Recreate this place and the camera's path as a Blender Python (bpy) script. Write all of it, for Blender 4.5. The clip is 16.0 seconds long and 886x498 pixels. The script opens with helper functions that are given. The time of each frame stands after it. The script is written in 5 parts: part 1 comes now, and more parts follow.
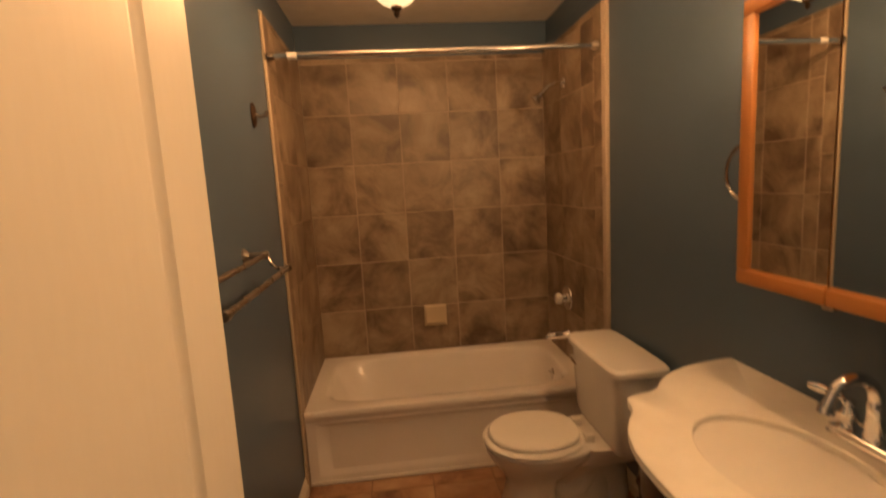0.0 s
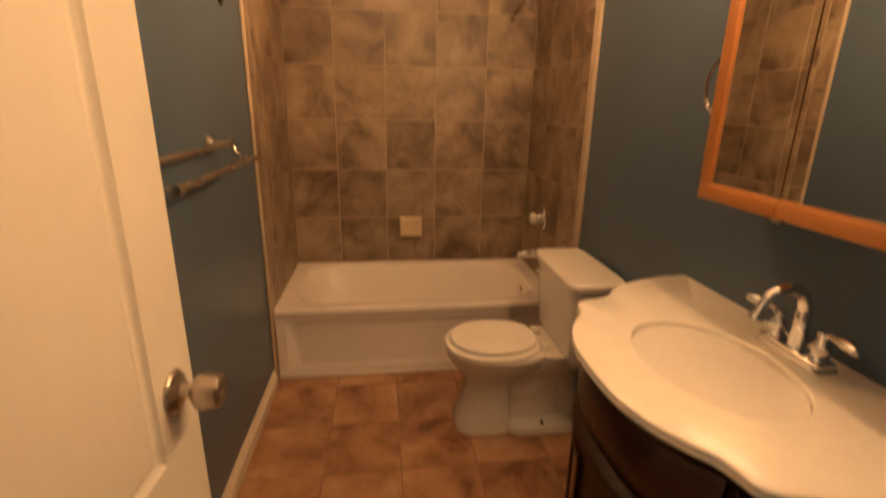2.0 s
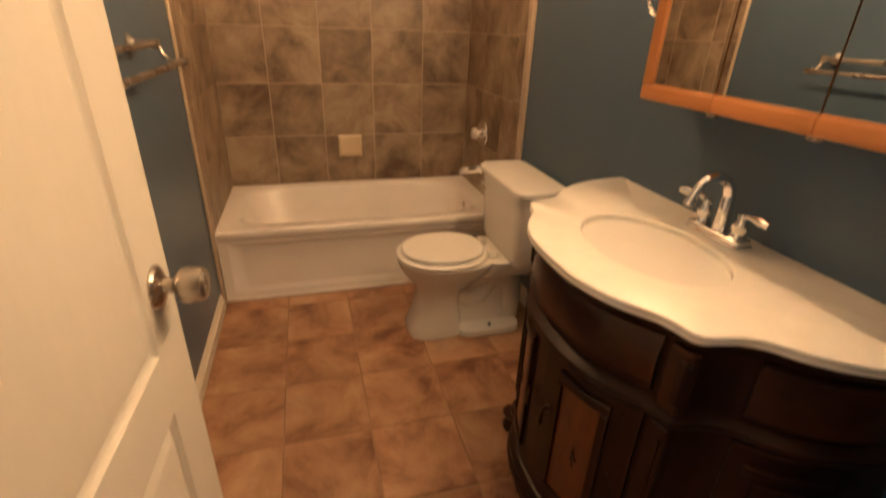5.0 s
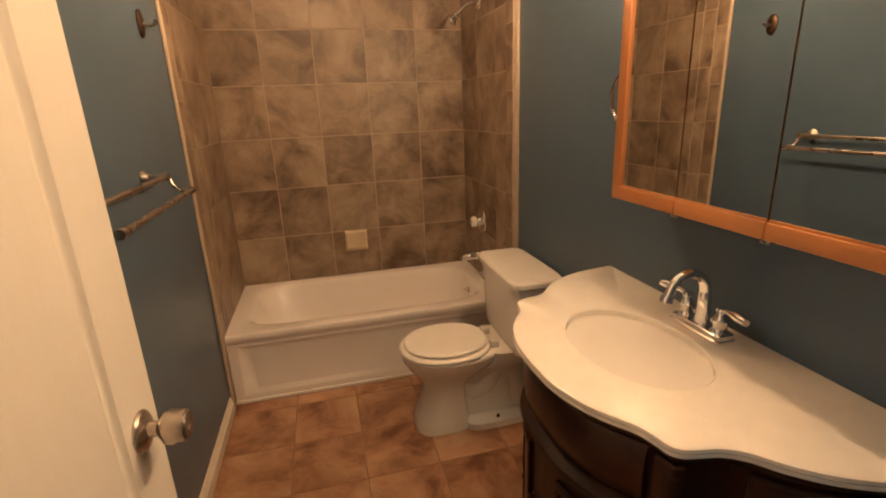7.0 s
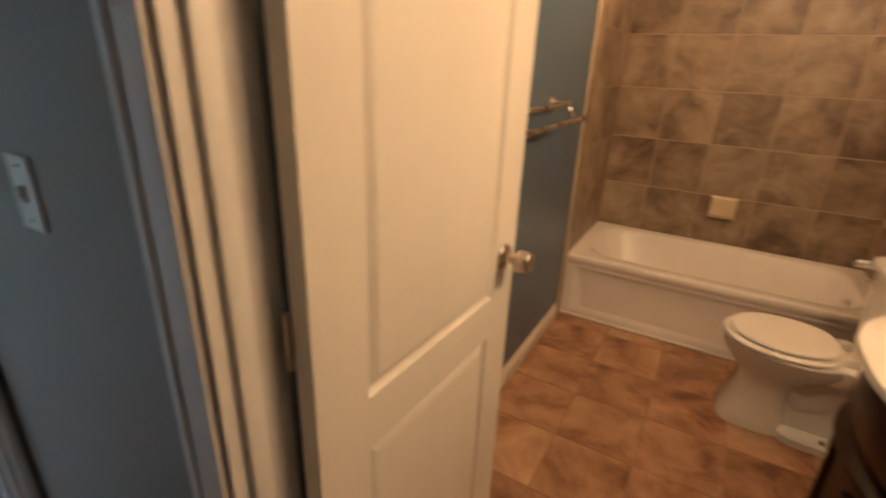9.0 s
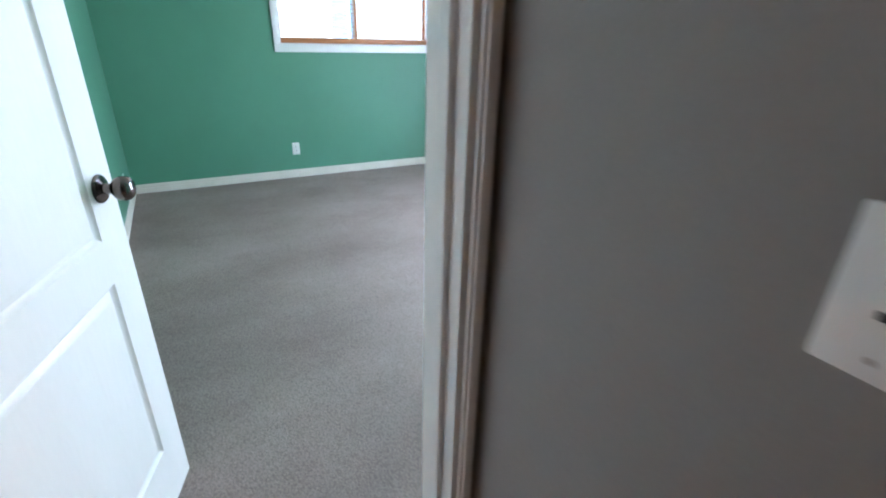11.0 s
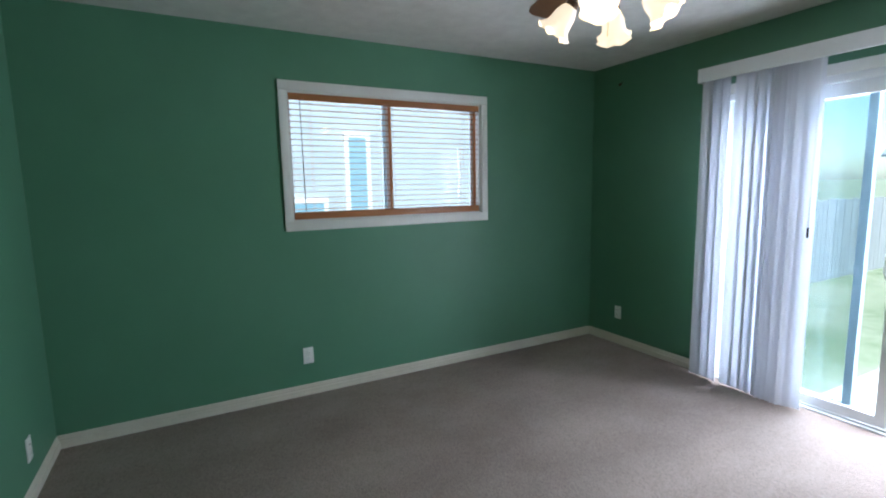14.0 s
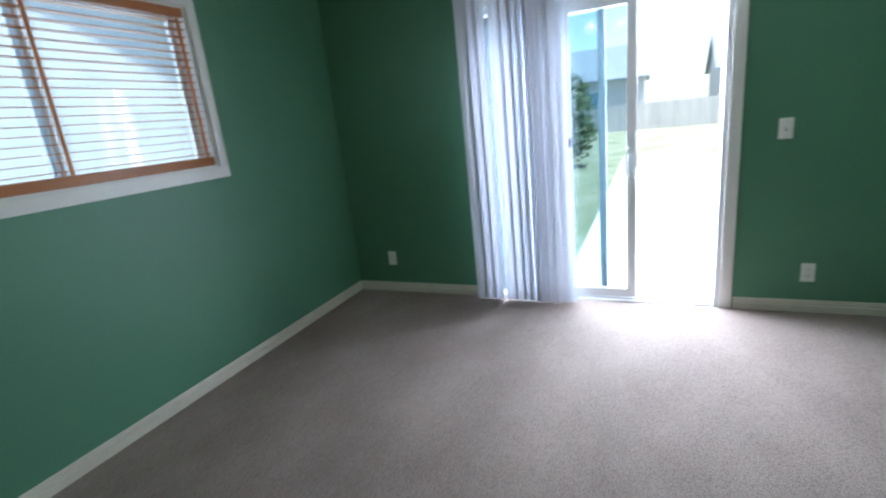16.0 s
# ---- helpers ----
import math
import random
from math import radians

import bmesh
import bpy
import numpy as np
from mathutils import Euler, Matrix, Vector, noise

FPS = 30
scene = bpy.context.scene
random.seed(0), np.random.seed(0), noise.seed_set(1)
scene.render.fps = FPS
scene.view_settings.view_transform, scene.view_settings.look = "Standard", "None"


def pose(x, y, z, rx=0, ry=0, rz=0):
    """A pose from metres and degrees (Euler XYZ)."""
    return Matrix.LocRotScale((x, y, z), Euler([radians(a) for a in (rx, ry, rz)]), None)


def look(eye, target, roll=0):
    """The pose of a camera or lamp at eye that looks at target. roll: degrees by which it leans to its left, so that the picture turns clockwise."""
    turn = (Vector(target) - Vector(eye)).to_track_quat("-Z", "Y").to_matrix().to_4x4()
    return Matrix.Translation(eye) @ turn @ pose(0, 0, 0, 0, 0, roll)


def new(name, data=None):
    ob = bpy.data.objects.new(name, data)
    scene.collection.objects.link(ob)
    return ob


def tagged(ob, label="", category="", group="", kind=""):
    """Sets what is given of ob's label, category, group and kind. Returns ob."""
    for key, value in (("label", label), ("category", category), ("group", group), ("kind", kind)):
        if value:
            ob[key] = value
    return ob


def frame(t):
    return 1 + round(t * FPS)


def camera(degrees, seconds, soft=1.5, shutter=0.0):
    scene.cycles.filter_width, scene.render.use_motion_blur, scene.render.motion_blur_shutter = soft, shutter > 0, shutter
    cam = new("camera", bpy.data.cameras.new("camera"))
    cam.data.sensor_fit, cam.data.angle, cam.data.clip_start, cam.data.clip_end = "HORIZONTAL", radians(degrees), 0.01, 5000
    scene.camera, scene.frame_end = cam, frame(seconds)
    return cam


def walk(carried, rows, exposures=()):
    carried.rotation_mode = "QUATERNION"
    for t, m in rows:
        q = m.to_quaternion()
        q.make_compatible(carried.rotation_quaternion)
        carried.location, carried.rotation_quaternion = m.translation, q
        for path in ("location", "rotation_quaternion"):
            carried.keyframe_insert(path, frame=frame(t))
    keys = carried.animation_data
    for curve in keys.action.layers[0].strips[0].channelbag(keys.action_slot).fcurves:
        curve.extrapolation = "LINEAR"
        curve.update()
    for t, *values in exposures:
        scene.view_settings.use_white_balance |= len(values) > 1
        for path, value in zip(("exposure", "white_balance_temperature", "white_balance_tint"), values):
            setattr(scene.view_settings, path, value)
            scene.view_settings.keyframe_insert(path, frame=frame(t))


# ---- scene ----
cam = camera(86.1, 16.0, soft=2.0, shutter=0.5)

PATH = [
    (0, (0.52, -3.026, 1.47), (0.715, -1.054, 1.198), -3.2),
    (0.5, (0.563, -2.994, 1.526), (0.674, -1.0, 1.419), -1.6),
    (1, (0.599, -3.016, 1.527), (0.768, -1.025, 1.451), -1.4),
    (1.5, (0.603, -3.036, 1.502), (0.78, -1.056, 1.277), 0.2),
    (2, (0.577, -3.042, 1.394), (0.818, -1.143, 0.814), 1.0),
    (2.5, (0.552, -3.059, 1.329), (0.887, -1.337, 0.368), 3.7),
    (3, (0.525, -3.087, 1.29), (0.904, -1.467, 0.181), 2.2),
    (3.5, (0.509, -3.092, 1.273), (0.926, -1.549, 0.071), 3.5),
    (4, (0.497, -3.091, 1.282), (0.935, -1.518, 0.127), 3.7),
    (4.5, (0.497, -3.089, 1.303), (0.976, -1.413, 0.323), 2.1),
    (5, (0.494, -3.081, 1.341), (0.999, -1.344, 0.487), 2.1),
    (5.2, (0.506, -3.069, 1.37), (1.053, -1.296, 0.625), 0.6),
    (7.5, (0.605, -3.169, 1.447), (1.006, -1.294, 0.878), -2.8),
    (8, (0.654, -3.274, 1.42), (0.781, -1.396, 0.743), 0.8),
    (8.5, (0.701, -3.336, 1.406), (0.233, -1.532, 0.679), 3.1),
    (9, (0.648, -3.371, 1.403), (-0.266, -1.75, 0.67), 2.4),
    (9.4, (0.539, -3.375, 1.393), (-0.665, -1.955, 0.663), 4.0),
    (9.7, (0.41, -3.403, 1.39), (-1.008, -2.173, 0.7), 2.3),
    (10, (0.269, -3.436, 1.383), (-1.297, -2.398, 0.697), 0.4),
    (10.2, (0.195, -3.453, 1.372), (-1.394, -2.497, 0.623), 1.7),
    (12.3, (-0.792, -3.446, 1.329), (-2.409, -2.622, 0.489), 1.2),
    (12.5, (-0.896, -3.404, 1.352), (-2.551, -2.595, 0.573), 1.7),
    (13, (-1.132, -3.331, 1.408), (-2.817, -2.349, 0.967), 1.6),
    (13.5, (-1.36, -3.261, 1.425), (-3.042, -2.266, 1.001), -0.4),
    (14, (-1.62, -3.167, 1.438), (-3.37, -2.234, 1.178), -1.1),
    (14.5, (-1.854, -3.12, 1.445), (-3.598, -2.187, 1.148), 0.1),
    (15, (-2.101, -3.161, 1.390), (-3.656, -1.978, 0.963), -4.2),
    (15.5, (-2.360, -3.154, 1.416), (-3.499, -1.632, 0.795), -6.5),
    (16, (-2.585, -3.124, 1.356), (-3.382, -1.366, 0.831), -6.1),
]
EXPOSURE = [(0, 1.5, 6500, 10), (0.5, 1.65, 6600, 10), (1.0, 1.8, 6400, 10), (1.5, 1.8, 6400, 10), (2.5, 2.0, 6400, 10), (3.5, 2.12, 6200, 10), (5.0, 2.3, 5400, 3), (7.5, 2.05, 5200, 3),
            (8.0, 2.15, 5200, 3), (9.0, 2.15, 5300, 3), (9.6, 2.45, 5400, 3), (10.2, 3.2, 5500, 6), (12.3, 2.15, 5700, 10), (13.0, 1.85, 6000, 10), (14.0, 1.45, 6200, 10), (15.0, 1.5, 6200, 10), (16.0, 1.5, 6100, 10)]
walk(cam, [(t, look(eye, target, roll)) for t, eye, target, roll in PATH], EXPOSURE)

# ---- world, sun and large lights ----
world = bpy.data.worlds.new("sky")
scene.world = world
world.use_nodes = True
wn = world.node_tree.nodes
sky = wn.new("ShaderNodeTexSky")
sky.sky_type, sky.sun_disc = "NISHITA", False
sky.sun_elevation, sky.sun_rotation = radians(69), radians(112)
sky.air_density, sky.dust_density = 1.0, 1.0
wn["Background"].inputs["Strength"].default_value = 0.15
world.node_tree.links.new(sky.outputs[0], wn["Background"].inputs["Color"])

sun = new("sun", bpy.data.lights.new("sun", "SUN"))
sun.data.energy, sun.data.angle, sun.data.color = 5.0, radians(3), (1, 0.95, 0.88)
sun.matrix_world = look((5, -2, 14), (0, 0, 0))


def area_lamp(name, eye, target, w, h, energy, color):
    lamp = new(name, bpy.data.lights.new(name, "AREA"))
    lamp.data.shape, lamp.data.size, lamp.data.size_y = "RECTANGLE", w, h
    lamp.data.energy, lamp.data.color = energy, color
    lamp.matrix_world = look(eye, target)
    return lamp


SKYLIGHT = (0.79, 0.87, 1.0)
area_lamp("sky_light_slider", (-2.92, 0.40, 1.05), (-2.92, -1, 1.05), 1.5, 1.95, 52, SKYLIGHT)
area_lamp("sky_light_above", (-2.9, 0.72, 2.52), (-2.9, -0.55, 0.6), 1.9, 0.7, 92, SKYLIGHT)
area_lamp("sky_light_window", (-5.10, -1.82, 1.66), (-4, -1.82, 1.66), 1.4, 0.8, 3, SKYLIGHT)


def point_lamp(name, at, energy, color, radius):
    lamp = new(name, bpy.data.lights.new(name, "POINT"))
    lamp.data.energy, lamp.data.color, lamp.data.shadow_soft_size = energy, color, radius
    lamp.location = at
    return lamp


TUNGSTEN = (1.0, 0.48, 0.185)
WARM = (1.0, 0.72, 0.42)

# ---- materials ----


def principled(name, rough=0.5, metal=0.0):
    m = bpy.data.materials.new(name)
    m.use_nodes = True
    b = m.node_tree.nodes["Principled BSDF"]
    b.inputs["Roughness"].default_value = rough
    b.inputs["Metallic"].default_value = metal
    return m, m.node_tree.nodes, m.node_tree.links, b


def mat(name, low, high, rough=0.5, metal=0.0, scale=6.0, fine=60.0, bump=0.0, stretch=(1, 1, 1), rough_var=0.08, per_object=False, coat=0.0):
    """Two scales of noise between two colours, with fine relief."""
    m, n, l, b = principled(name, rough, metal)
    tc = n.new("ShaderNodeTexCoord")
    mp = n.new("ShaderNodeMapping")
    mp.inputs["Scale"].default_value = stretch
    src = tc.outputs["Object"]
    if per_object:
        info = n.new("ShaderNodeObjectInfo")
        mul = n.new("ShaderNodeVectorMath")
        mul.operation = "MULTIPLY_ADD"
        comb = n.new("ShaderNodeCombineXYZ")
        for k in range(3):
            l.new(info.outputs["Random"], comb.inputs[k])
        l.new(comb.outputs[0], mul.inputs[0])
        mul.inputs[1].default_value = (37.0, 53.0, 71.0)
        l.new(src, mul.inputs[2])
        src = mul.outputs[0]
    l.new(src, mp.inputs["Vector"])
    a = n.new("ShaderNodeTexNoise")
    a.inputs["Scale"].default_value, a.inputs["Detail"].default_value, a.inputs["Roughness"].default_value = scale, 6, 0.6
    f = n.new("ShaderNodeTexNoise")
    f.inputs["Scale"].default_value, f.inputs["Detail"].default_value = fine, 4
    for t in (a, f):
        l.new(mp.outputs[0], t.inputs["Vector"])
    mixf = n.new("ShaderNodeMath")
    mixf.operation = "MULTIPLY_ADD"
    l.new(f.outputs["Fac"], mixf.inputs[0])
    mixf.inputs[1].default_value = 0.35
    l.new(a.outputs["Fac"], mixf.inputs[2])
    ramp = n.new("ShaderNodeValToRGB")
    ramp.color_ramp.elements[0].position, ramp.color_ramp.elements[1].position = 0.45, 0.92
    ramp.color_ramp.elements[0].color, ramp.color_ramp.elements[1].color = (*low, 1), (*high, 1)
    l.new(mixf.outputs[0], ramp.inputs[0])
    l.new(ramp.outputs[0], b.inputs["Base Color"])
    rv = n.new("ShaderNodeMapRange")
    rv.inputs["To Min"].default_value, rv.inputs["To Max"].default_value = max(0.02, rough - rough_var), min(1, rough + rough_var)
    l.new(a.outputs["Fac"], rv.inputs["Value"])
    l.new(rv.outputs[0], b.inputs["Roughness"])
    b.inputs["Coat Weight"].default_value = coat
    if bump:
        bp = n.new("ShaderNodeBump")
        bp.inputs["Strength"].default_value, bp.inputs["Distance"].default_value = bump, 0.004
        l.new(f.outputs["Fac"], bp.inputs["Height"])
        l.new(bp.outputs[0], b.inputs["Normal"])
    return m


def stone_tile(name, dark, mid, light):
    """Mottled slate-look ceramic, each tile cut from another place."""
    m, n, l, b = principled(name, 0.42)
    tc, info = n.new("ShaderNodeTexCoord"), n.new("ShaderNodeObjectInfo")
    comb, mul = n.new("ShaderNodeCombineXYZ"), n.new("ShaderNodeVectorMath")
    for k in range(3):
        l.new(info.outputs["Random"], comb.inputs[k])
    mul.operation = "MULTIPLY_ADD"
    mul.inputs[1].default_value = (91.0, 47.0, 63.0)
    l.new(comb.outputs[0], mul.inputs[0])
    l.new(tc.outputs["Object"], mul.inputs[2])
    cloud, vein, grain = (n.new("ShaderNodeTexNoise") for _ in range(3))
    for t, s, d, r, w in ((cloud, 3.9, 8, 0.62, 0.5), (vein, 4.2, 10, 0.74, 0.8), (grain, 120, 3, 0.5, 0)):
        t.inputs["Scale"].default_value, t.inputs["Detail"].default_value = s, d
        t.inputs["Roughness"].default_value, t.inputs["Distortion"].default_value = r, w
        l.new(mul.outputs[0], t.inputs["Vector"])
    ramp = n.new("ShaderNodeValToRGB")
    e = ramp.color_ramp.elements
    e[0].position, e[1].position = 0.35, 0.66
    e[0].color, e[1].color = (*dark, 1), (*light, 1)
    k = e.new(0.49)
    k.color = (*mid, 1)
    l.new(cloud.outputs["Fac"], ramp.inputs[0])
    vr = n.new("ShaderNodeValToRGB")
    vr.color_ramp.elements[0].position, vr.color_ramp.elements[1].position = 0.36, 0.52
    vr.color_ramp.elements[0].color, vr.color_ramp.elements[1].color = (0.45, 0.42, 0.40, 1), (1, 1, 1, 1)
    l.new(vein.outputs["Fac"], vr.inputs[0])
    mx = n.new("ShaderNodeMix")
    mx.data_type, mx.blend_type = "RGBA", "MULTIPLY"
    mx.inputs["Factor"].default_value = 0.36
    l.new(ramp.outputs[0], mx.inputs["A"])
    l.new(vr.outputs[0], mx.inputs["B"])
    hsv, vm = n.new("ShaderNodeHueSaturation"), n.new("ShaderNodeMapRange")
    vm.inputs["To Min"].default_value, vm.inputs["To Max"].default_value = 0.90, 1.09
    l.new(info.outputs["Random"], vm.inputs["Value"])
    l.new(vm.outputs[0], hsv.inputs["Value"])
    l.new(mx.outputs["Result"], hsv.inputs["Color"])
    l.new(hsv.outputs[0], b.inputs["Base Color"])
    rr = n.new("ShaderNodeMapRange")
    rr.inputs["To Min"].default_value, rr.inputs["To Max"].default_value = 0.32, 0.55
    l.new(vein.outputs["Fac"], rr.inputs["Value"])
    l.new(rr.outputs[0], b.inputs["Roughness"])
    bp = n.new("ShaderNodeBump")
    bp.inputs["Strength"].default_value, bp.inputs["Distance"].default_value = 0.35, 0.004
    l.new(vein.outputs["Fac"], bp.inputs["Height"])
    l.new(bp.outputs[0], b.inputs["Normal"])
    return m


def emitter(name, color, strength):
    m, n, l, b = principled(name, 0.4)
    b.inputs["Base Color"].default_value = (0.9, 0.88, 0.82, 1)
    b.inputs["Emission Color"].default_value = (*color, 1)
    b.inputs["Emission Strength"].default_value = strength
    return m


def glass(name, tint=(1, 1, 1), rough=0.0):
    """Thin pane: clear with a weak mirror gloss."""
    m = bpy.data.materials.new(name)
    m.use_nodes = True
    n, l = m.node_tree.nodes, m.node_tree.links
    n.clear()
    out, mix, tr, gl, fr = (n.new("ShaderNode" + k) for k in ("OutputMaterial", "MixShader", "BsdfTransparent", "BsdfGlossy", "Fresnel"))
    tr.inputs["Color"].default_value = (*tint, 1)
    gl.inputs["Roughness"].default_value = rough
    fr.inputs["IOR"].default_value = 1.35
    l.new(fr.outputs[0], mix.inputs[0])
    l.new(tr.outputs[0], mix.inputs[1])
    l.new(gl.outputs[0], mix.inputs[2])
    l.new(mix.outputs[0], out.inputs[0])
    return m


BLUE = mat("blue_wall_paint", (0.070, 0.112, 0.165), (0.084, 0.130, 0.190), 0.36, scale=2.5, fine=180, bump=0.12)
GREY = mat("taupe_wall_paint", (0.255, 0.240, 0.220), (0.298, 0.282, 0.260), 0.55, scale=2.5, fine=180, bump=0.12)
GREEN = mat("green_wall_paint", (0.082, 0.222, 0.136), (0.096, 0.250, 0.155), 0.5, scale=2.2, fine=160, bump=0.15)
CEIL = mat("ceiling_paint", (0.60, 0.58, 0.54), (0.72, 0.70, 0.66), 0.8, scale=9, fine=70, bump=0.5)
WHITE = mat("white_trim_paint", (0.74, 0.73, 0.70), (0.82, 0.81, 0.78), 0.38, scale=5, fine=90, bump=0.05)
BASETRIM = mat("cream_baseboard_paint", (0.60, 0.55, 0.46), (0.70, 0.65, 0.56), 0.4, scale=5, fine=90, bump=0.05)
DOORPAINT = mat("cream_door_paint", (0.75, 0.72, 0.65), (0.81, 0.78, 0.71), 0.42, scale=4, fine=90, bump=0.08, stretch=(1, 1, 0.2))
WALLTILE = stone_tile("slate_wall_tile", (0.115, 0.080, 0.054), (0.245, 0.184, 0.126), (0.375, 0.300, 0.214))
FLOORTILE = stone_tile("slate_floor_tile", (0.165, 0.073, 0.036), (0.37, 0.202, 0.106), (0.50, 0.32, 0.185))
GROUT = mat("wall_grout", (0.36, 0.28, 0.21), (0.48, 0.39, 0.30), 0.85, scale=8, fine=150, bump=0.3)
FGROUT = mat("floor_grout", (0.20, 0.115, 0.068), (0.36, 0.23, 0.145), 0.9, scale=5, fine=150, bump=0.3)
TRIMTILE = mat("tile_edge_trim", (0.46, 0.37, 0.27), (0.58, 0.48, 0.36), 0.4, scale=6, fine=80)
PORCELAIN = mat("white_porcelain", (0.76, 0.74, 0.70), (0.80, 0.78, 0.74), 0.12, scale=3, fine=60, rough_var=0.04, coat=0.3)
TUBWHITE = mat("white_tub_enamel", (0.80, 0.77, 0.74), (0.85, 0.82, 0.79), 0.24, scale=3, fine=60, rough_var=0.05, coat=0.3)
SEAT = mat("white_seat_plastic", (0.78, 0.76, 0.71), (0.82, 0.80, 0.75), 0.25, scale=3, fine=60)
MARBLE = mat("cream_marble", (0.78, 0.75, 0.69), (0.88, 0.86, 0.80), 0.16, scale=4, fine=30, rough_var=0.05, coat=0.2)
CHROME = mat("chrome", (0.80, 0.80, 0.80), (0.88, 0.88, 0.88), 0.08, 1.0, scale=8, fine=90, rough_var=0.04)
NICKEL = mat("brushed_nickel", (0.44, 0.39, 0.34), (0.55, 0.50, 0.44), 0.28, 1.0, scale=8, fine=120)
BRONZE = mat("dark_bronze", (0.05, 0.032, 0.022), (0.11, 0.07, 0.045), 0.4, 0.8, scale=14, fine=120, bump=0.1)
BRASS = mat("brass_plate", (0.62, 0.45, 0.20), (0.72, 0.54, 0.26), 0.22, 1.0, scale=8, fine=90)
MAHOGANY = mat("dark_mahogany", (0.0040, 0.0013, 0.0007), (0.044, 0.0115, 0.0038), 0.38, scale=5, fine=34, bump=0.12, stretch=(1, 1, 0.18), coat=0.03)
POLISHED = mat("polished_mahogany", (0.007, 0.0022, 0.0010), (0.078, 0.0215, 0.0066), 0.32, scale=4, fine=34, bump=0.08, stretch=(1, 0.5, 1), coat=0.10)
for wood in (MAHOGANY, POLISHED):
    wood.node_tree.nodes["Principled BSDF"].inputs["Specular IOR Level"].default_value = 0.28
BURL = mat("reddish_burl_veneer", (0.045, 0.011, 0.004), (0.20, 0.056, 0.014), 0.34, scale=9, fine=40, bump=0.08, stretch=(1, 1, 0.3), coat=0.3)
OAK = mat("golden_oak", (0.36, 0.135, 0.036), (0.56, 0.25, 0.078), 0.34, scale=5, fine=70, bump=0.15, stretch=(1, 0.12, 1), coat=0.15)
OAKV = mat("golden_oak_upright", (0.36, 0.135, 0.036), (0.56, 0.25, 0.078), 0.34, scale=5, fine=70, bump=0.15, stretch=(1, 1, 0.12), coat=0.15)
BLINDWOOD = mat("stained_blind_wood", (0.30, 0.105, 0.035), (0.48, 0.19, 0.07), 0.4, scale=5, fine=60, bump=0.1, stretch=(1, 0.1, 1))
FANWOOD = mat("brown_fan_blade", (0.10, 0.045, 0.02), (0.18, 0.08, 0.035), 0.4, scale=5, fine=60, bump=0.1)
VINYL = mat("white_vinyl", (0.74, 0.75, 0.77), (0.82, 0.83, 0.85), 0.35, scale=4, fine=70)
PLATE = mat("white_plastic_plate", (0.78, 0.77, 0.74), (0.84, 0.83, 0.80), 0.3, scale=4, fine=70)
DARKSLOT = mat("dark_plastic", (0.015, 0.015, 0.016), (0.03, 0.03, 0.03), 0.5)
CREAM = mat("almond_ceramic", (0.56, 0.46, 0.31), (0.64, 0.54, 0.38), 0.25, scale=4, fine=70)
# near-black tone for painting shade into gaps, not used by any part
SHADOWGAP = mat("dark_shadow_gap", (0.02, 0.018, 0.016), (0.04, 0.035, 0.03), 0.8)
MIRROR = bpy.data.materials.new("mirror_glass")
MIRROR.use_nodes = True
MIRROR.node_tree.nodes["Principled BSDF"].inputs["Base Color"].default_value = (0.86, 0.88, 0.87, 1)
MIRROR.node_tree.nodes["Principled BSDF"].inputs["Metallic"].default_value = 1
MIRROR.node_tree.nodes["Principled BSDF"].inputs["Roughness"].default_value = 0.012
GLASS = glass("window_glass", (0.86, 0.93, 0.96))
DOORGLASS = glass("tinted_door_glass", (0.78, 0.85, 0.88))
# white vinyl seen against daylight: its shade is put into the blue-grey colour
BACKLITVINYL = mat("backlit_vinyl_sash", (0.17, 0.215, 0.235), (0.22, 0.27, 0.29), 0.4, scale=4, fine=70)
FROST = emitter("lit_frosted_bowl", (1.0, 0.68, 0.33), 0.45)
GLOBE = emitter("lit_globe_bulb", (1.0, 0.74, 0.40), 4.0)
TULIP = emitter("lit_tulip_glass", (1.0, 0.80, 0.58), 0.28)


def carpet_material():
    """Cut pile with vacuum streaks: fine tufts over broad brushed bands."""
    m = mat("taupe_carpet", (0.268, 0.205, 0.176), (0.455, 0.360, 0.318), 0.97, scale=1.6, fine=210, bump=1.0, stretch=(1, 0.6, 1))
    n, l = m.node_tree.nodes, m.node_tree.links
    b = n["Principled BSDF"]
    tc, tuft, mix, map_ = n.new("ShaderNodeTexCoord"), n.new("ShaderNodeTexVoronoi"), n.new("ShaderNodeMix"), n.new("ShaderNodeMapRange")
    tuft.inputs["Scale"].default_value = 150
    l.new(tc.outputs["Object"], tuft.inputs["Vector"])
    map_.inputs["From Max"].default_value, map_.inputs["To Min"].default_value, map_.inputs["To Max"].default_value = 0.8, 1.12, 0.66
    l.new(tuft.outputs["Distance"], map_.inputs["Value"])
    mix.data_type, mix.blend_type = "RGBA", "MULTIPLY"
    mix.inputs["Factor"].default_value = 1.0
    old = b.inputs["Base Color"].links[0].from_socket
    l.new(old, mix.inputs["A"])
    l.new(map_.outputs[0], mix.inputs["B"])
    l.new(mix.outputs["Result"], b.inputs["Base Color"])
    return m


CARPET = carpet_material()


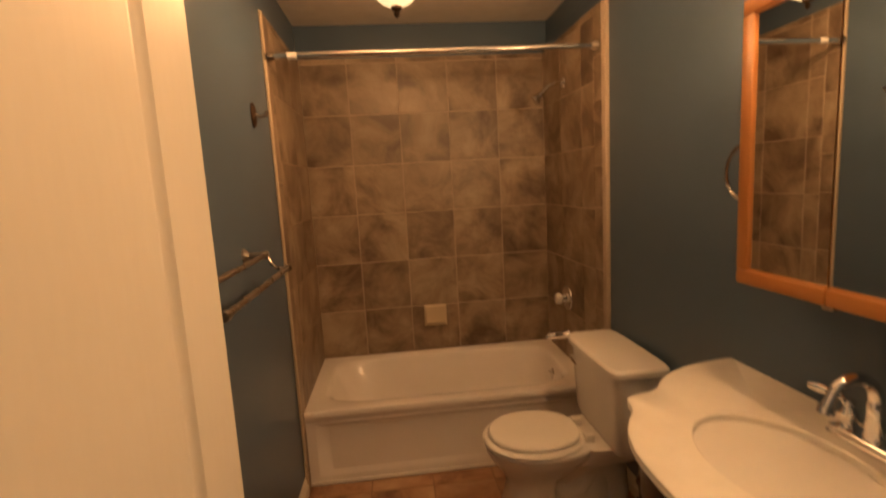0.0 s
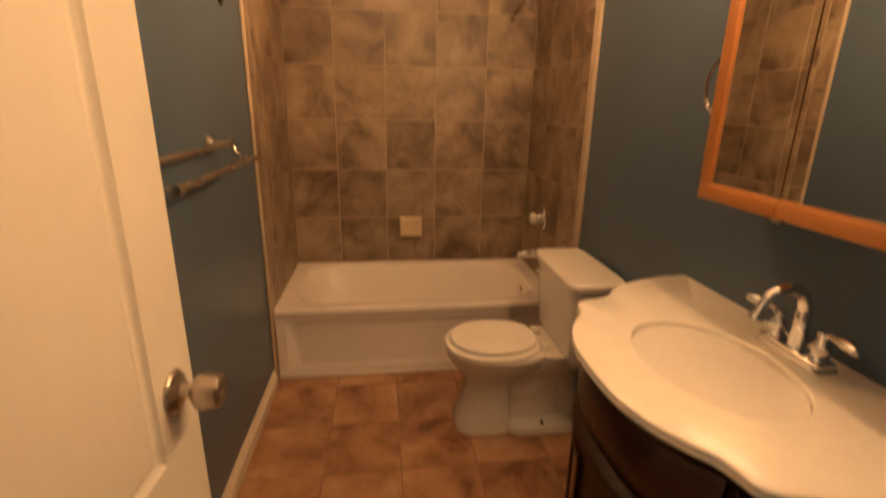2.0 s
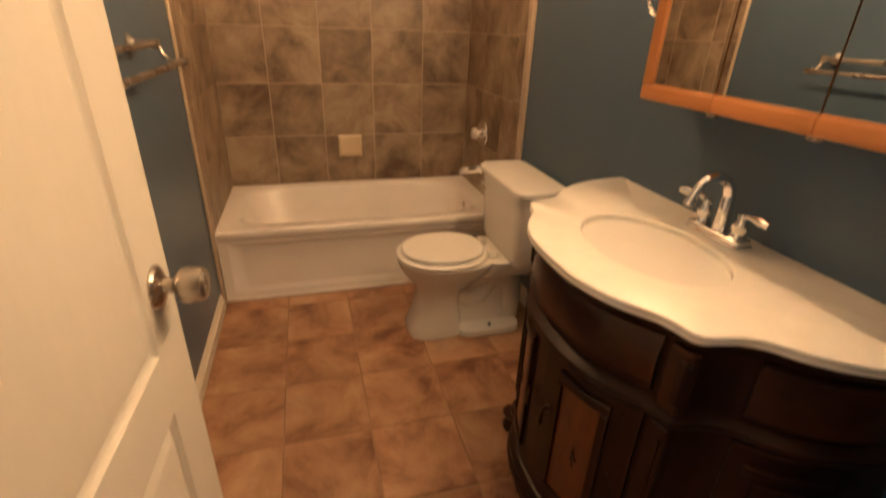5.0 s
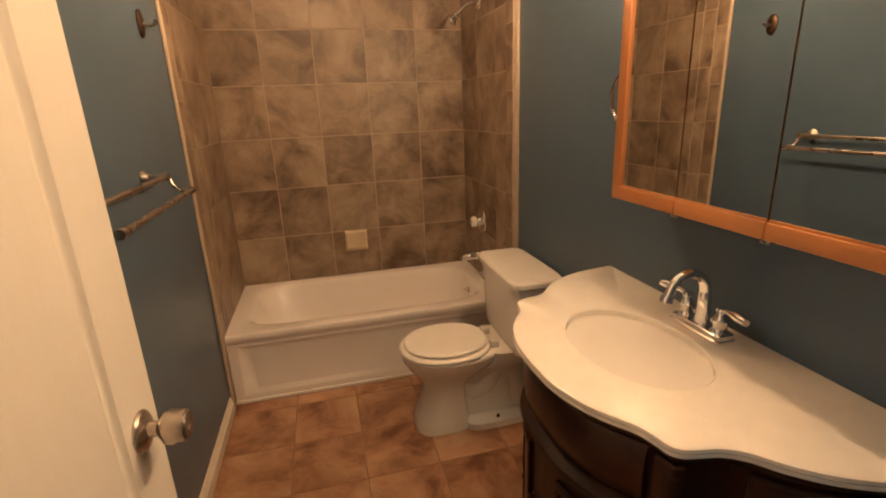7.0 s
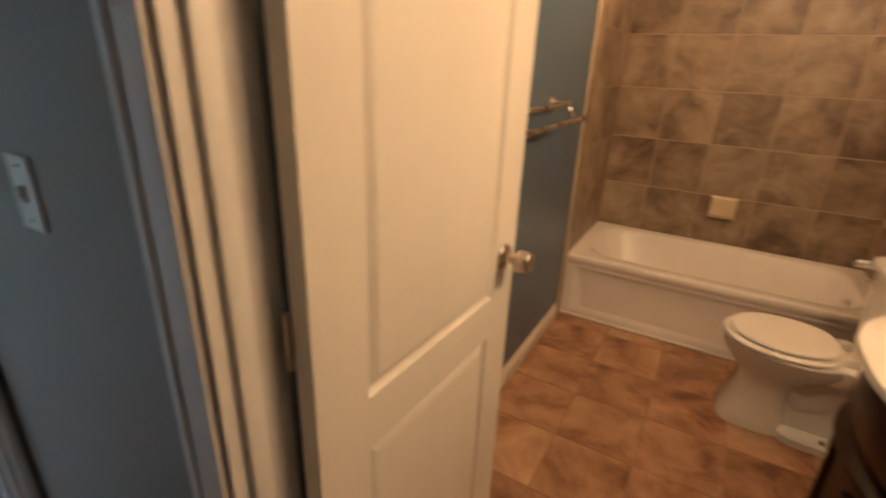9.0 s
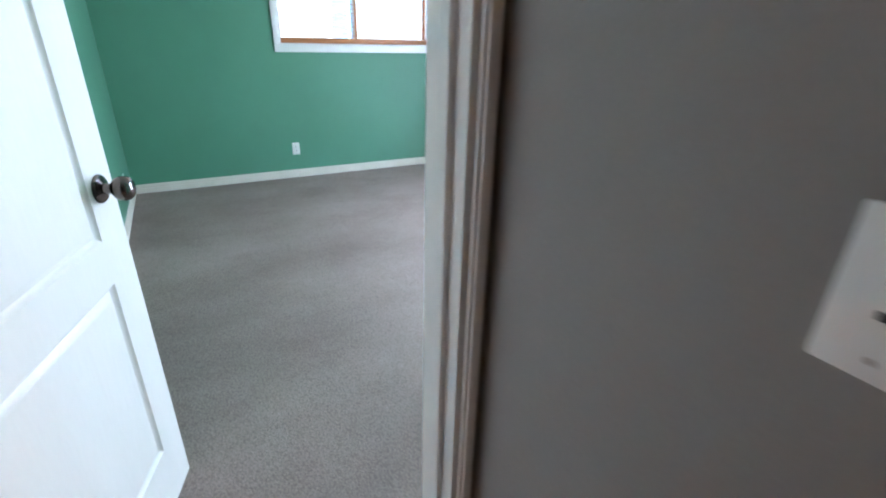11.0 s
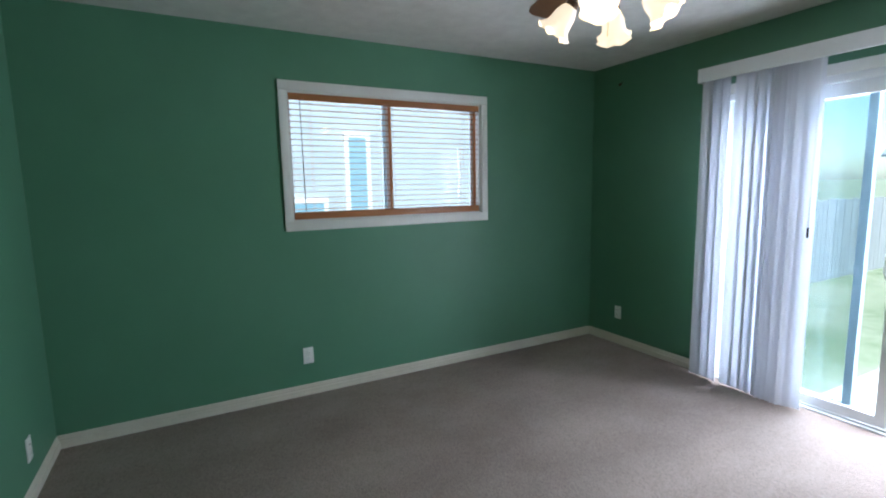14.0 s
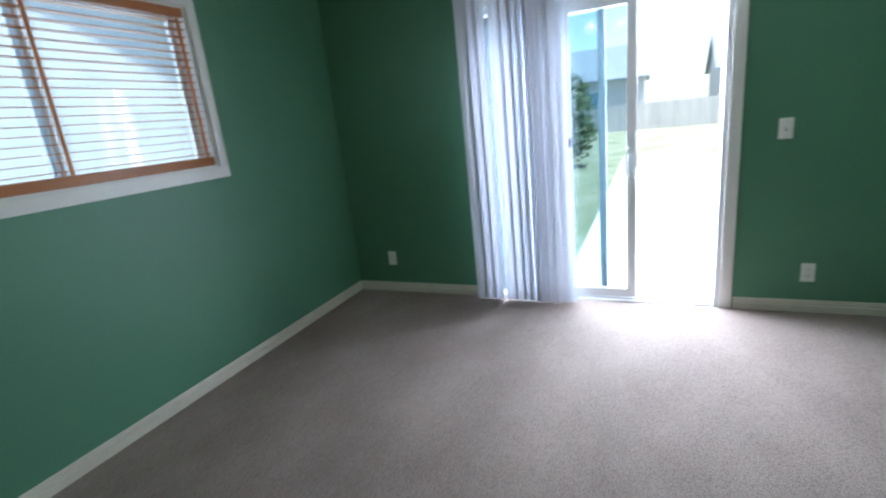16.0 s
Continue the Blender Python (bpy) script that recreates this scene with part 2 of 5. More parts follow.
def vane_material(name, color, through_color, share):
    """Fabric that lets some daylight through."""
    m, n, l, b = principled(name, 0.5)
    b.inputs["Base Color"].default_value = (*color, 1)
    tl, mx = n.new("ShaderNodeBsdfTranslucent"), n.new("ShaderNodeMixShader")
    tl.inputs["Color"].default_value = (*through_color, 1)
    noi = n.new("ShaderNodeTexNoise")
    noi.inputs["Scale"].default_value = 180
    bp = n.new("ShaderNodeBump")
    bp.inputs["Strength"].default_value = 0.08
    l.new(noi.outputs["Fac"], bp.inputs["Height"])
    l.new(bp.outputs[0], b.inputs["Normal"])
    mx.inputs[0].default_value = share
    l.new(b.outputs[0], mx.inputs[1])
    l.new(tl.outputs[0], mx.inputs[2])
    l.new(mx.outputs[0], n["Material Output"].inputs[0])
    return m


VANE = vane_material("vertical_blind_vane", (0.80, 0.80, 0.83), (0.76, 0.77, 0.82), 0.36)
TAPE = vane_material("orange_ladder_tape", (0.50, 0.22, 0.09), (0.70, 0.36, 0.17), 0.55)

# ---- mesh helpers ----


def box(bm, x0, x1, y0, y1, z0, z1, bevel=0.0, seg=2):
    vs = [bm.verts.new((x, y, z)) for x in (x0, x1) for y in (y0, y1) for z in (z0, z1)]
    fs = [bm.faces.new([vs[i] for i in q]) for q in ((0, 1, 3, 2), (4, 6, 7, 5), (0, 4, 5, 1), (2, 3, 7, 6), (0, 2, 6, 4), (1, 5, 7, 3))]
    if bevel:
        es = list({e for f in fs for e in f.edges})
        bmesh.ops.bevel(bm, geom=es, offset=bevel, segments=seg, profile=0.5, affect="EDGES", clamp_overlap=True)
    return bm


def boxes(*dims, bevel=0.0):
    bm = bmesh.new()
    for d in dims:
        box(bm, *d, bevel=bevel)
    return bm


def loft(bm, rings, cap0=True, cap1=True, closed=True):
    loops = [[bm.verts.new(p) for p in r] for r in rings]
    n = len(loops[0])
    for a, b in zip(loops, loops[1:]):
        for i in range(n if closed else n - 1):
            j = (i + 1) % n
            bm.faces.new((a[i], a[j], b[j], b[i]))
    if cap0:
        bm.faces.new(loops[0][::-1])
    if cap1:
        bm.faces.new(loops[-1])
    return bm


def oval(cx, cy, rx, ry, z, n=32, p=2.0):
    out = []
    for i in range(n):
        a = 2 * math.pi * i / n
        c, s = math.cos(a), math.sin(a)
        out.append(Vector((cx + rx * math.copysign(abs(c) ** (2 / p), c), cy + ry * math.copysign(abs(s) ** (2 / p), s), z)))
    return out


def lathe(bm, profile, at=(0, 0, 0), axis=(0, 0, 1), n=24, cap0=True, cap1=True):
    """Rings of (radius, height) turned round an axis."""
    q = Vector((0, 0, 1)).rotation_difference(Vector(axis).normalized())
    rings = [[Vector(at) + q @ Vector((max(r, 1e-4) * math.cos(2 * math.pi * i / n), max(r, 1e-4) * math.sin(2 * math.pi * i / n), h)) for i in range(n)] for r, h in profile]
    return loft(bm, rings, cap0, cap1)


def rod(bm, a, b, r, n=14):
    a, b = Vector(a), Vector(b)
    return lathe(bm, [(r, 0), (r, (b - a).length)], a, b - a, n)


def tube(bm, pts, radii, n=12):
    """A pipe through points, with a radius at each."""
    pts = [Vector(p) for p in pts]
    if not isinstance(radii, (list, tuple)):
        radii = [radii] * len(pts)
    rings, up = [], Vector((0.13, 0.21, 0.97))
    for i, p in enumerate(pts):
        d = (pts[min(i + 1, len(pts) - 1)] - pts[max(i - 1, 0)]).normalized()
        u = d.cross(up)
        if u.length < 0.05:
            u = d.cross(Vector((1, 0, 0)))
        u.normalize()
        v = d.cross(u).normalized()
        rings.append([p + radii[i] * (math.cos(2 * math.pi * k / n) * u + math.sin(2 * math.pi * k / n) * v) for k in range(n)])
    return loft(bm, rings)


def arc(c, r, a0, a1, u, v, n=12):
    c, u, v = Vector(c), Vector(u), Vector(v)
    return [c + r * (math.cos(radians(a0 + (a1 - a0) * i / n)) * u + math.sin(radians(a0 + (a1 - a0) * i / n)) * v) for i in range(n + 1)]


def mesh_of(name, bm, materials, smooth=True, split=35):
    bmesh.ops.recalc_face_normals(bm, faces=bm.faces)
    me = bpy.data.meshes.new(name)
    if smooth:
        for f in bm.faces:
            f.smooth = True
        for e in bm.edges:
            if len(e.link_faces) == 2 and e.calc_face_angle(0) > radians(split):
                e.smooth = False
    bm.to_mesh(me)
    bm.free()
    for m in materials if isinstance(materials, (list, tuple)) else [materials]:
        me.materials.append(m)
    return me


def part(name, bm, material, parent, label=""):
    ob = new(name, mesh_of(name, bm, material))
    ob.parent = parent
    if label:
        tagged(ob, label)
    return ob


def thing(name, label, category, at=None, group="", bm=None, material=None, kind=""):
    ob = new(name, mesh_of(name, bm, material) if bm else None)
    if at is not None:
        ob.matrix_world = at
    return tagged(ob, label, category, group, kind)


def structure(name, label, bm, material, category="wall"):
    return tagged(new(name, mesh_of(name, bm, material, smooth=False)), label, category, kind="structure")


def two_sided(name, label, bm, materials, axis, sign):
    """A wall whose faces along one direction take the second material."""
    bmesh.ops.recalc_face_normals(bm, faces=bm.faces)
    for f in bm.faces:
        if f.normal[axis] * sign > 0.5:
            f.material_index = 1
    return structure(name, label, bm, materials)


# ---- plan ----
W, WR, H = 1.52, 1.54, 2.44                 # bathroom width, ceiling height
YD0, YD1 = -2.975, -3.085         # bathroom door wall: bathroom face, hall face
DX0, DX1, DH = 0.155, 0.929, 2.04  # bathroom door opening
XE0, XE1 = -0.66, -0.78           # bedroom door wall: hall face, bedroom face
BY0, BY1 = -3.90, -3.115          # bedroom door opening
XB, YS, YN = -4.873, -3.92, 0.145 # bedroom: window wall, left wall, glass door wall
WY0, WY1, WZ0, WZ1 = -2.56, -1.075, 1.225, 2.075
SX0, SX1, SH = -3.68, -2.165, 2.03

structure("ground", "green lawn with worn patches", boxes((-2000, 2000, -2000, 2000, -0.6, -0.32)), mat("lawn", (0.10, 0.145, 0.065), (0.34, 0.33, 0.25), 0.95, scale=0.9, fine=9, bump=0.4), "ground")
floor_bath = structure("floor_bathroom", "bathroom floor bed with dark grout", boxes((-0.02, WR + 0.02, YD1 + 0.06, 0.02, -0.06, -0.0016)), FGROUT, "floor")
structure("floor_bedroom", "taupe cut-pile carpet", boxes((XB, XE1, YS, YN, -0.06, 0.013)), CARPET, "carpet")
structure("floor_hall", "taupe carpet of the hall", boxes((XE1, 2.3, -4.05, YD1 + 0.06, -0.06, 0.011)), CARPET, "carpet")
structure("ceiling_bathroom", "white textured bathroom ceiling", boxes((-0.12, W + 0.12, YD1, 0.12, H, H + 0.1)), CEIL, "ceiling")
structure("ceiling_bedroom", "white textured bedroom ceiling", boxes((XB - 0.12, XE1 + 0.005, YS - 0.12, YN + 0.12, H, H + 0.1)), CEIL, "ceiling")
structure("ceiling_hall", "white textured hall ceiling", boxes((XE1 + 0.005, 2.42, -4.17, YD1, H, H + 0.1)), CEIL, "ceiling")
structure("wall_bath_left", "slate blue painted bathroom wall", boxes((-0.12, 0, YD0, 0, 0, H)), BLUE)
structure("wall_bath_back", "slate blue painted wall above the bath", boxes((-0.12, WR + 0.12, 0, 0.12, 0, H)), BLUE)
structure("wall_bath_right", "slate blue painted bathroom wall", boxes((WR, WR + 0.12, YD0, 0, 0, H)), BLUE)
two_sided("wall_bath_door", "wall with the bathroom doorway, blue inside and grey outside",
          boxes((XE0, DX0, YD1, YD0, 0, H), (DX1, 2.3, YD1, YD0, 0, H), (DX0, DX1, YD1, YD0, DH, H)), [GREY, BLUE], 1, 1)
structure("wall_hall_south", "grey painted hall wall", boxes((XE0, 2.42, -4.17, -4.05, 0, H)), GREY)
structure("wall_hall_east", "grey painted hall wall", boxes((2.3, 2.42, -4.05, YD1, 0, H)), GREY)
two_sided("wall_bedroom_door", "wall with the bedroom doorway, green inside and grey outside",
          boxes((XE1, XE0, YS - 0.12, BY0, 0, H), (XE1, XE0, BY1, YN + 0.12, 0, H), (XE1, XE0, BY0, BY1, DH, H)), [GREY, GREEN], 0, -1)
structure("wall_window", "green painted bedroom wall with the window",
          boxes((XB - 0.14, XB, YS - 0.12, WY0, -0.32, H), (XB - 0.14, XB, WY1, YN + 0.14, -0.32, H), (XB - 0.14, XB, WY0, WY1, -0.32, WZ0), (XB - 0.14, XB, WY0, WY1, WZ1, H)), GREEN)
structure("wall_bedroom_left", "green painted bedroom wall", boxes((XB, XE1, YS - 0.12, YS, 0, H)), GREEN)
structure("wall_glass_door", "green painted wall with the sliding glass door",
          boxes((XB, SX0, YN, YN + 0.14, -0.32, H), (SX1, XE1, YN, YN + 0.14, -0.32, H), (SX0, SX1, YN, YN + 0.14, SH, H), (SX0, SX1, YN, YN + 0.14, -0.32, -0.02)), GREEN)


def baseboard(name, a, b, inward, h=0.088, label="cream moulded baseboard"):
    """Moulded board between two floor points on a wall, standing out inwards."""
    a, b, n = Vector((*a, 0)), Vector((*b, 0)), Vector((*inward, 0))
    prof = [(0, 0.0), (0.015, 0.0), (0.015, h * 0.60), (0.012, h * 0.63), (0.0085, h * 0.66), (0.0105, h * 0.74), (0.0105, h * 0.80), (0.006, h * 0.84), (0.0065, h * 0.92), (0.003, h * 0.98), (0.0, h)]
    bm = bmesh.new()
    loft(bm, [[p + n * d + Vector((0, 0, z)) for d, z in prof] for p in (a, b)])
    return structure(name, label, bm, BASETRIM, "baseboard")


baseboard("baseboard", (0, -0.82), (0, YD0), (1, 0))
baseboard("baseboard", (WR, -0.9), (WR, YD0), (-1, 0))
baseboard("baseboard", (XB, YS), (XB, YN), (1, 0))
baseboard("baseboard", (XB + 0.013, YS), (XE1, YS), (0, 1))
baseboard("baseboard", (XB + 0.013, YN), (SX0 - 0.06, YN), (0, -1))
baseboard("baseboard", (SX1 + 0.07, YN), (XE1, YN), (0, -1))
baseboard("baseboard", (XE1, BY1 + 0.07), (XE1, YN - 0.013), (-1, 0))
baseboard("baseboard", (XE0 + 0.02, YD1), (DX0 - 0.07, YD1), (0, -1))
baseboard("baseboard", (XE0, -4.05), (2.3, -4.05), (0, 1))


structure("pavement", "pale concrete patio slab outside the glass door", boxes((-3.25, 4.5, 0.29, 10.5, -0.34, -0.13)), mat("pale_concrete", (0.55, 0.54, 0.52), (0.68, 0.67, 0.64), 0.85, scale=1.2, fine=60, bump=0.3), "patio")

# ---- door frames ----
def door_frame(name, label, width, depth, height, left=0.05, right=0.05):
    """Jambs, stops and moulded casing in local axes: x across the opening, y through the wall."""
    root = thing(name, label, "door frame", kind="structure")
    t = 0.018
    for x0, x1 in ((0, t), (width - t, width)):
        part("jamb", boxes((x0, x1, 0, depth, 0, height)), WHITE, root)
    part("jamb", boxes((t, width - t, 0, depth, height - t, height)), WHITE, root)
    s = depth - 0.055
    for x0, x1 in ((t, t + 0.011), (width - t - 0.011, width - t)):
        part("stop", boxes((x0, x1, s - 0.03, s, 0, height - t), bevel=0.002), WHITE, root)
    for sgn, y in ((-1, -0.001), (1, depth + 0.001)):
        for x0, x1 in ((-left, 0.008), (width - 0.008, width + right)):
            bm = boxes((x0, x1, min(y, y + sgn * 0.011), max(y, y + sgn * 0.011), 0, height + 0.05), bevel=0.003)
            e = (x0, x0 + 0.02) if x0 < 0 else (x1 - 0.02, x1)
            box(bm, e[0] + 0.001, e[1] - 0.001, min(y, y + sgn * 0.016), max(y, y + sgn * 0.016), 0, height + 0.048, bevel=0.003)
            part("casing", bm, WHITE, root)
        part("casing", boxes((0.008, width - 0.008, min(y, y + sgn * 0.011), max(y, y + sgn * 0.011), height - 0.008, height + 0.05), bevel=0.003), WHITE, root)
    return root


bath_frame = door_frame("door_frame_1", "cream painted bathroom door casing", DX1 - DX0, YD0 - YD1, DH, 0.062, 0.05)
bath_frame.matrix_world = pose(DX0, YD1, 0)
bed_frame = door_frame("door_frame_2", "white painted bedroom door casing", BY1 - BY0, XE0 - XE1, DH, 0.05, 0.016)
bed_frame.matrix_world = pose(XE0, BY0, 0, 0, 0, 90)


def panel_door(name, label, width, height, t=0.035):
    """Two-panel moulded door; hinge edge at local x 0, faces at y 0 and y t."""
    root = thing(name, label, "door", kind="structure")
    st = 0.115
    rails = ((0, 0.20), (0.752, 0.862), (height - 0.13, height))
    bm = boxes((0, st, 0, t, 0, height), (width - st, width, 0, t, 0, height))
    for z0, z1 in rails:
        box(bm, st, width - st, 0, t, z0, z1)
    part("slab", bm, DOORPAINT, root)
    for z0, z1 in ((0.20, 0.752), (0.862, height - 0.13)):
        bm = bmesh.new()
        x0, x1 = st, width - st

        def rect(d, y):
            return [Vector((x0 + d, y, z0 + d)), Vector((x1 - d, y, z0 + d)), Vector((x1 - d, y, z1 - d)), Vector((x0 + d, y, z1 - d))]

        for f, sgn in ((0.0, 1), (t, -1)):
            loft(bm, [rect(0, f), rect(0.003, f + sgn * 0.003), rect(0.010, f + sgn * 0.0095), rect(0.013, f + sgn * 0.010), rect(0.027, f + sgn * 0.0020), rect(0.034, f + sgn * 0.0015)], cap0=False)
        part("panel", bm, DOORPAINT, root)
    kx = width - 0.065
    for y, sgn in ((0, -1), (t, 1)):
        bm = bmesh.new()
        drum = [(0.019, 0.032), (0.026, 0.037), (0.0285, 0.044), (0.0262, 0.062), (0.0255, 0.068), (0.021, 0.072), (0.009, 0.071), (0.009, 0.068), (0.0, 0.068)]
        ball = [(0.017, 0.030), (0.024, 0.036), (0.0285, 0.045), (0.0292, 0.053), (0.0270, 0.063), (0.0215, 0.070), (0.012, 0.074), (0.0, 0.075)]
        lathe(bm, [(0.0, 0), (0.034, 0.0), (0.034, 0.003), (0.031, 0.007), (0.020, 0.010), (0.0125, 0.013), (0.0115, 0.026)] + (drum if "bathroom" in label else ball), (kx, y, 0.955 if "bathroom" in label else 0.975), (0, sgn, 0), 24)
        part("door_knob", bm, NICKEL if "bathroom" in label else KNOB, root, "round metal door knob")
    for z in (0.25, 1.02, 1.79):
        bm = bmesh.new()
        rod(bm, (-0.004, t + 0.004, z - 0.045), (-0.004, t + 0.004, z + 0.045), 0.006, 10)
        part("hinge", bm, NICKEL, root)
    return root


KNOB = mat("dark_polished_knob", (0.10, 0.085, 0.075), (0.18, 0.155, 0.14), 0.15, 1.0)
bath_door = panel_door("door_1", "cream two-panel bathroom door standing open", 0.68, 2.015)
# face with local y 0 looks to the room's middle
bath_door.matrix_world = pose(0.229, YD0 - 0.005, 0.012, 0, 0, 88)
bed_door = panel_door("door_2", "white two-panel bedroom door standing open", 0.765, 2.015)
bed_door.matrix_world = pose(XE1 - 0.005, BY0 + 0.03, 0.018, 0, 0, 161.5)


def face_plate(name, label, at, kind_):
    """Wall plate in local x (across), z (up), facing -y."""
    root = thing(name, label, "switch" if kind_ == "switch" else "outlet", at)
    part("plate", boxes((-0.035, 0.035, -0.006, 0, -0.0575, 0.0575), bevel=0.003), PLATE, root)
    if kind_ == "switch":
        part("toggle", boxes((-0.005, 0.005, -0.016, -0.0065, -0.004, 0.013), bevel=0.002), PLATE, root)
        part("toggle_slot", boxes((-0.006, 0.006, -0.0075, -0.0061, -0.013, 0.013)), DARKSLOT, root)
    elif kind_ == "outlet":
        for z in (-0.021, 0.021):
            bm = bmesh.new()
            lathe(bm, [(0.017, 0), (0.017, 0.002), (0.015, 0.003)], (0, -0.0055, z), (0, -1, 0), 20)
            sock = part("socket", bm, PLATE, root)
            for x in (-0.006, 0.006):
                part("slot", boxes((x - 0.001, x + 0.001, -0.0092, -0.0086, z - 0.004, z + 0.005)), DARKSLOT, sock)
    for z in ((-0.042, 0.042) if kind_ != "outlet" else (0,)):
        bm = bmesh.new()
        lathe(bm, [(0.003, 0), (0.002, 0.0012)], (0, -0.006, z), (0, -1, 0), 10)
        part("screw", bm, NICKEL, root)
    return root


face_plate("light_switch", "white toggle switch plate on grey hall wall", pose(-0.222, YD1, 1.198), "switch")
face_plate("outlet_plate", "white duplex outlet below the bedroom window", pose(XB, -2.51, 0.293, 0, 0, 90), "outlet")
face_plate("outlet_plate", "white duplex outlet near the room corner", pose(-4.53, YN, 0.298), "outlet")
face_plate("outlet_plate", "white duplex outlet beside the glass door", pose(-1.72, YN, 0.262), "outlet")
face_plate("light_switch", "white switch plate beside the glass door", pose(-1.888, YN, 1.11), "switch")
face_plate("outlet_plate", "white duplex outlet on green side wall", pose(-4.40, YS, 0.25, 0, 0, 180), "outlet")
face_plate("cable_plate", "round-edged white blank plate on green wall", pose(-3.03, YS, 0.332, 0, 0, 180), "blank")

# ---- bathroom: bath, tiles ----
def bathtub():
    root = thing("bathtub", "white enamel alcove bathtub with recessed apron panel", "bathtub", pose(0, 0, 0))
    y0, y1, z = -0.765, -0.012, 0.392
    x0, x1 = 0.012, W - 0.012
    n = 64
    cx, cy = (x0 + x1) / 2, (y0 + y1) / 2 + 0.01
    bm = bmesh.new()

    def rr(hx, hy, zz, p, dx=0.0):
        return oval(cx + dx, cy, hx, hy, zz, n, p)

    hx, hy = (x1 - x0) / 2, (y1 - y0) / 2 + 0.01
    outer = rr(hx, hy - 0.01, z, 60)
    for v in outer:
        v.y = max(min(v.y, y1), y0 + 0.012)
    rings = [outer, rr(hx - 0.075, hy - 0.075, z + 0.001, 7), rr(hx - 0.088, hy - 0.088, z - 0.006, 6), rr(hx - 0.10, hy - 0.098, z - 0.03, 5),
             rr(hx - 0.15, hy - 0.13, z - 0.20, 4.5, 0.03), rr(hx - 0.22, hy - 0.17, z - 0.30, 4, 0.05), rr(hx - 0.32, hy - 0.24, z - 0.315, 3, 0.06)]
    loft(bm, rings, cap0=False)
    part("basin", bm, TUBWHITE, root)
    bm = bmesh.new()
    prof = [(y0 + 0.013, z), (y0 + 0.004, z - 0.004), (y0, z - 0.013), (y0 + 0.001, z - 0.030), (y0 + 0.007, z - 0.046), (y0 + 0.012, z - 0.056)]
    loft(bm, [[Vector((x, y, zz)) for y, zz in prof] for x in (x0, x1)], False, False, closed=False)
    part("rim_roll", bm, TUBWHITE, root)
    bm = bmesh.new()

    def rect(dl, dr, zb, zt, y):
        return [Vector((x0 + dl, y, zb)), Vector((x1 - dr, y, zb)), Vector((x1 - dr, y, zt)), Vector((x0 + dl, y, zt))]

    f = y0 + 0.012
    loft(bm, [rect(0, 0, 0.004, z - 0.056, f), rect(0.045, 0.045, 0.040, z - 0.070, f), rect(0.050, 0.050, 0.044, z - 0.073, f + 0.002), rect(0.110, 0.110, 0.062, z - 0.098, f + 0.020), rect(0.118, 0.118, 0.067, z - 0.104, f + 0.021)], cap0=False)
    part("apron", bm, TUBWHITE, root)
    part("base_strip", boxes((x0, x1, y0 + 0.002, y0 + 0.0115, 0.0, 0.016), bevel=0.002), TUBWHITE, root)
    bm = bmesh.new()
    lathe(bm, [(0.036, 0), (0.036, 0.006), (0.03, 0.011), (0.0, 0.012)], (x1 - 0.102, cy, 0.30), (-1, 0, 0.12), 24)
    ov = part("overflow_plate", bm, CHROME, root)
    bm = bmesh.new()
    rod(bm, (x1 - 0.116, cy, 0.31), (x1 - 0.128, cy, 0.324), 0.004)
    part("trip_lever", bm, CHROME, ov)
    bm = bmesh.new()
    lathe(bm, [(0.032, 0), (0.03, 0.003), (0.0, 0.001)], (x1 - 0.36, cy, 0.079), (0, 0, 1), 24)
    part("drain", bm, CHROME, root)
    return root


bathtub()

ROW = [0.392, 0.693, 1.0, 1.305, 1.61, 1.912, 2.215, 2.245]
COL = [0.012, 0.293, 0.594, 0.90, 1.21, W - 0.012]
tile_meshes = {}


def tile(parent, w, h, at, material, name="tile", t=0.008, gap=0.0046):
    """A tile with eased edges, lying in local x and y, face up."""
    key = (round(w, 3), round(h, 3), material.name)
    if key not in tile_meshes:
        bm = bmesh.new()
        hw, hh, e = w / 2 - gap / 2, h / 2 - gap / 2, 0.0015

        def r(d, z):
            return [Vector((-hw + d, -hh + d, z)), Vector((hw - d, -hh + d, z)), Vector((hw - d, hh - d, z)), Vector((-hw + d, hh - d, z))]

        loft(bm, [r(0, 0), r(0, t - e), r(e, t)], cap0=False)
        tile_meshes[key] = mesh_of(name, bm, material, smooth=False)
    ob = new(name, tile_meshes[key])
    ob.parent = parent
    ob.matrix_world = at @ pose(0, 0, random.uniform(-0.0006, 0.0006), random.uniform(-0.12, 0.12), random.uniform(-0.12, 0.12))
    return ob


surround_back = structure("tile_backing_back", "tiled bath surround, brown slate-look squares with pale grout", boxes((0.0, W, -0.0125, -0.0005, 0.38, 2.244)), GROUT, "tiled wall")
surround_left = structure("tile_backing_left", "tiled bath surround side, brown slate-look squares", boxes((0.0005, 0.0125, -0.80, -0.0126, 0.0, 2.244)), GROUT, "tiled wall")
surround_right = structure("tile_backing_right", "tiled bath surround side, brown slate-look squares", boxes((W - 0.0125, WR - 0.0005, -0.86, -0.0126, 0.0, 2.244)), GROUT, "tiled wall")


def trim_strip(name, x0, x1, y0, y1):
    bm = boxes((x0, x1, y0, y1, 0.0, 2.25), bevel=0.004)
    structure(name, "pale bullnose tile edge trim", bm, TRIMTILE, "tile trim")


trim_strip("trim", 0.0005, 0.015, -0.812, -0.80)
trim_strip("trim", WR - 0.020, WR - 0.0005, -0.872, -0.86)


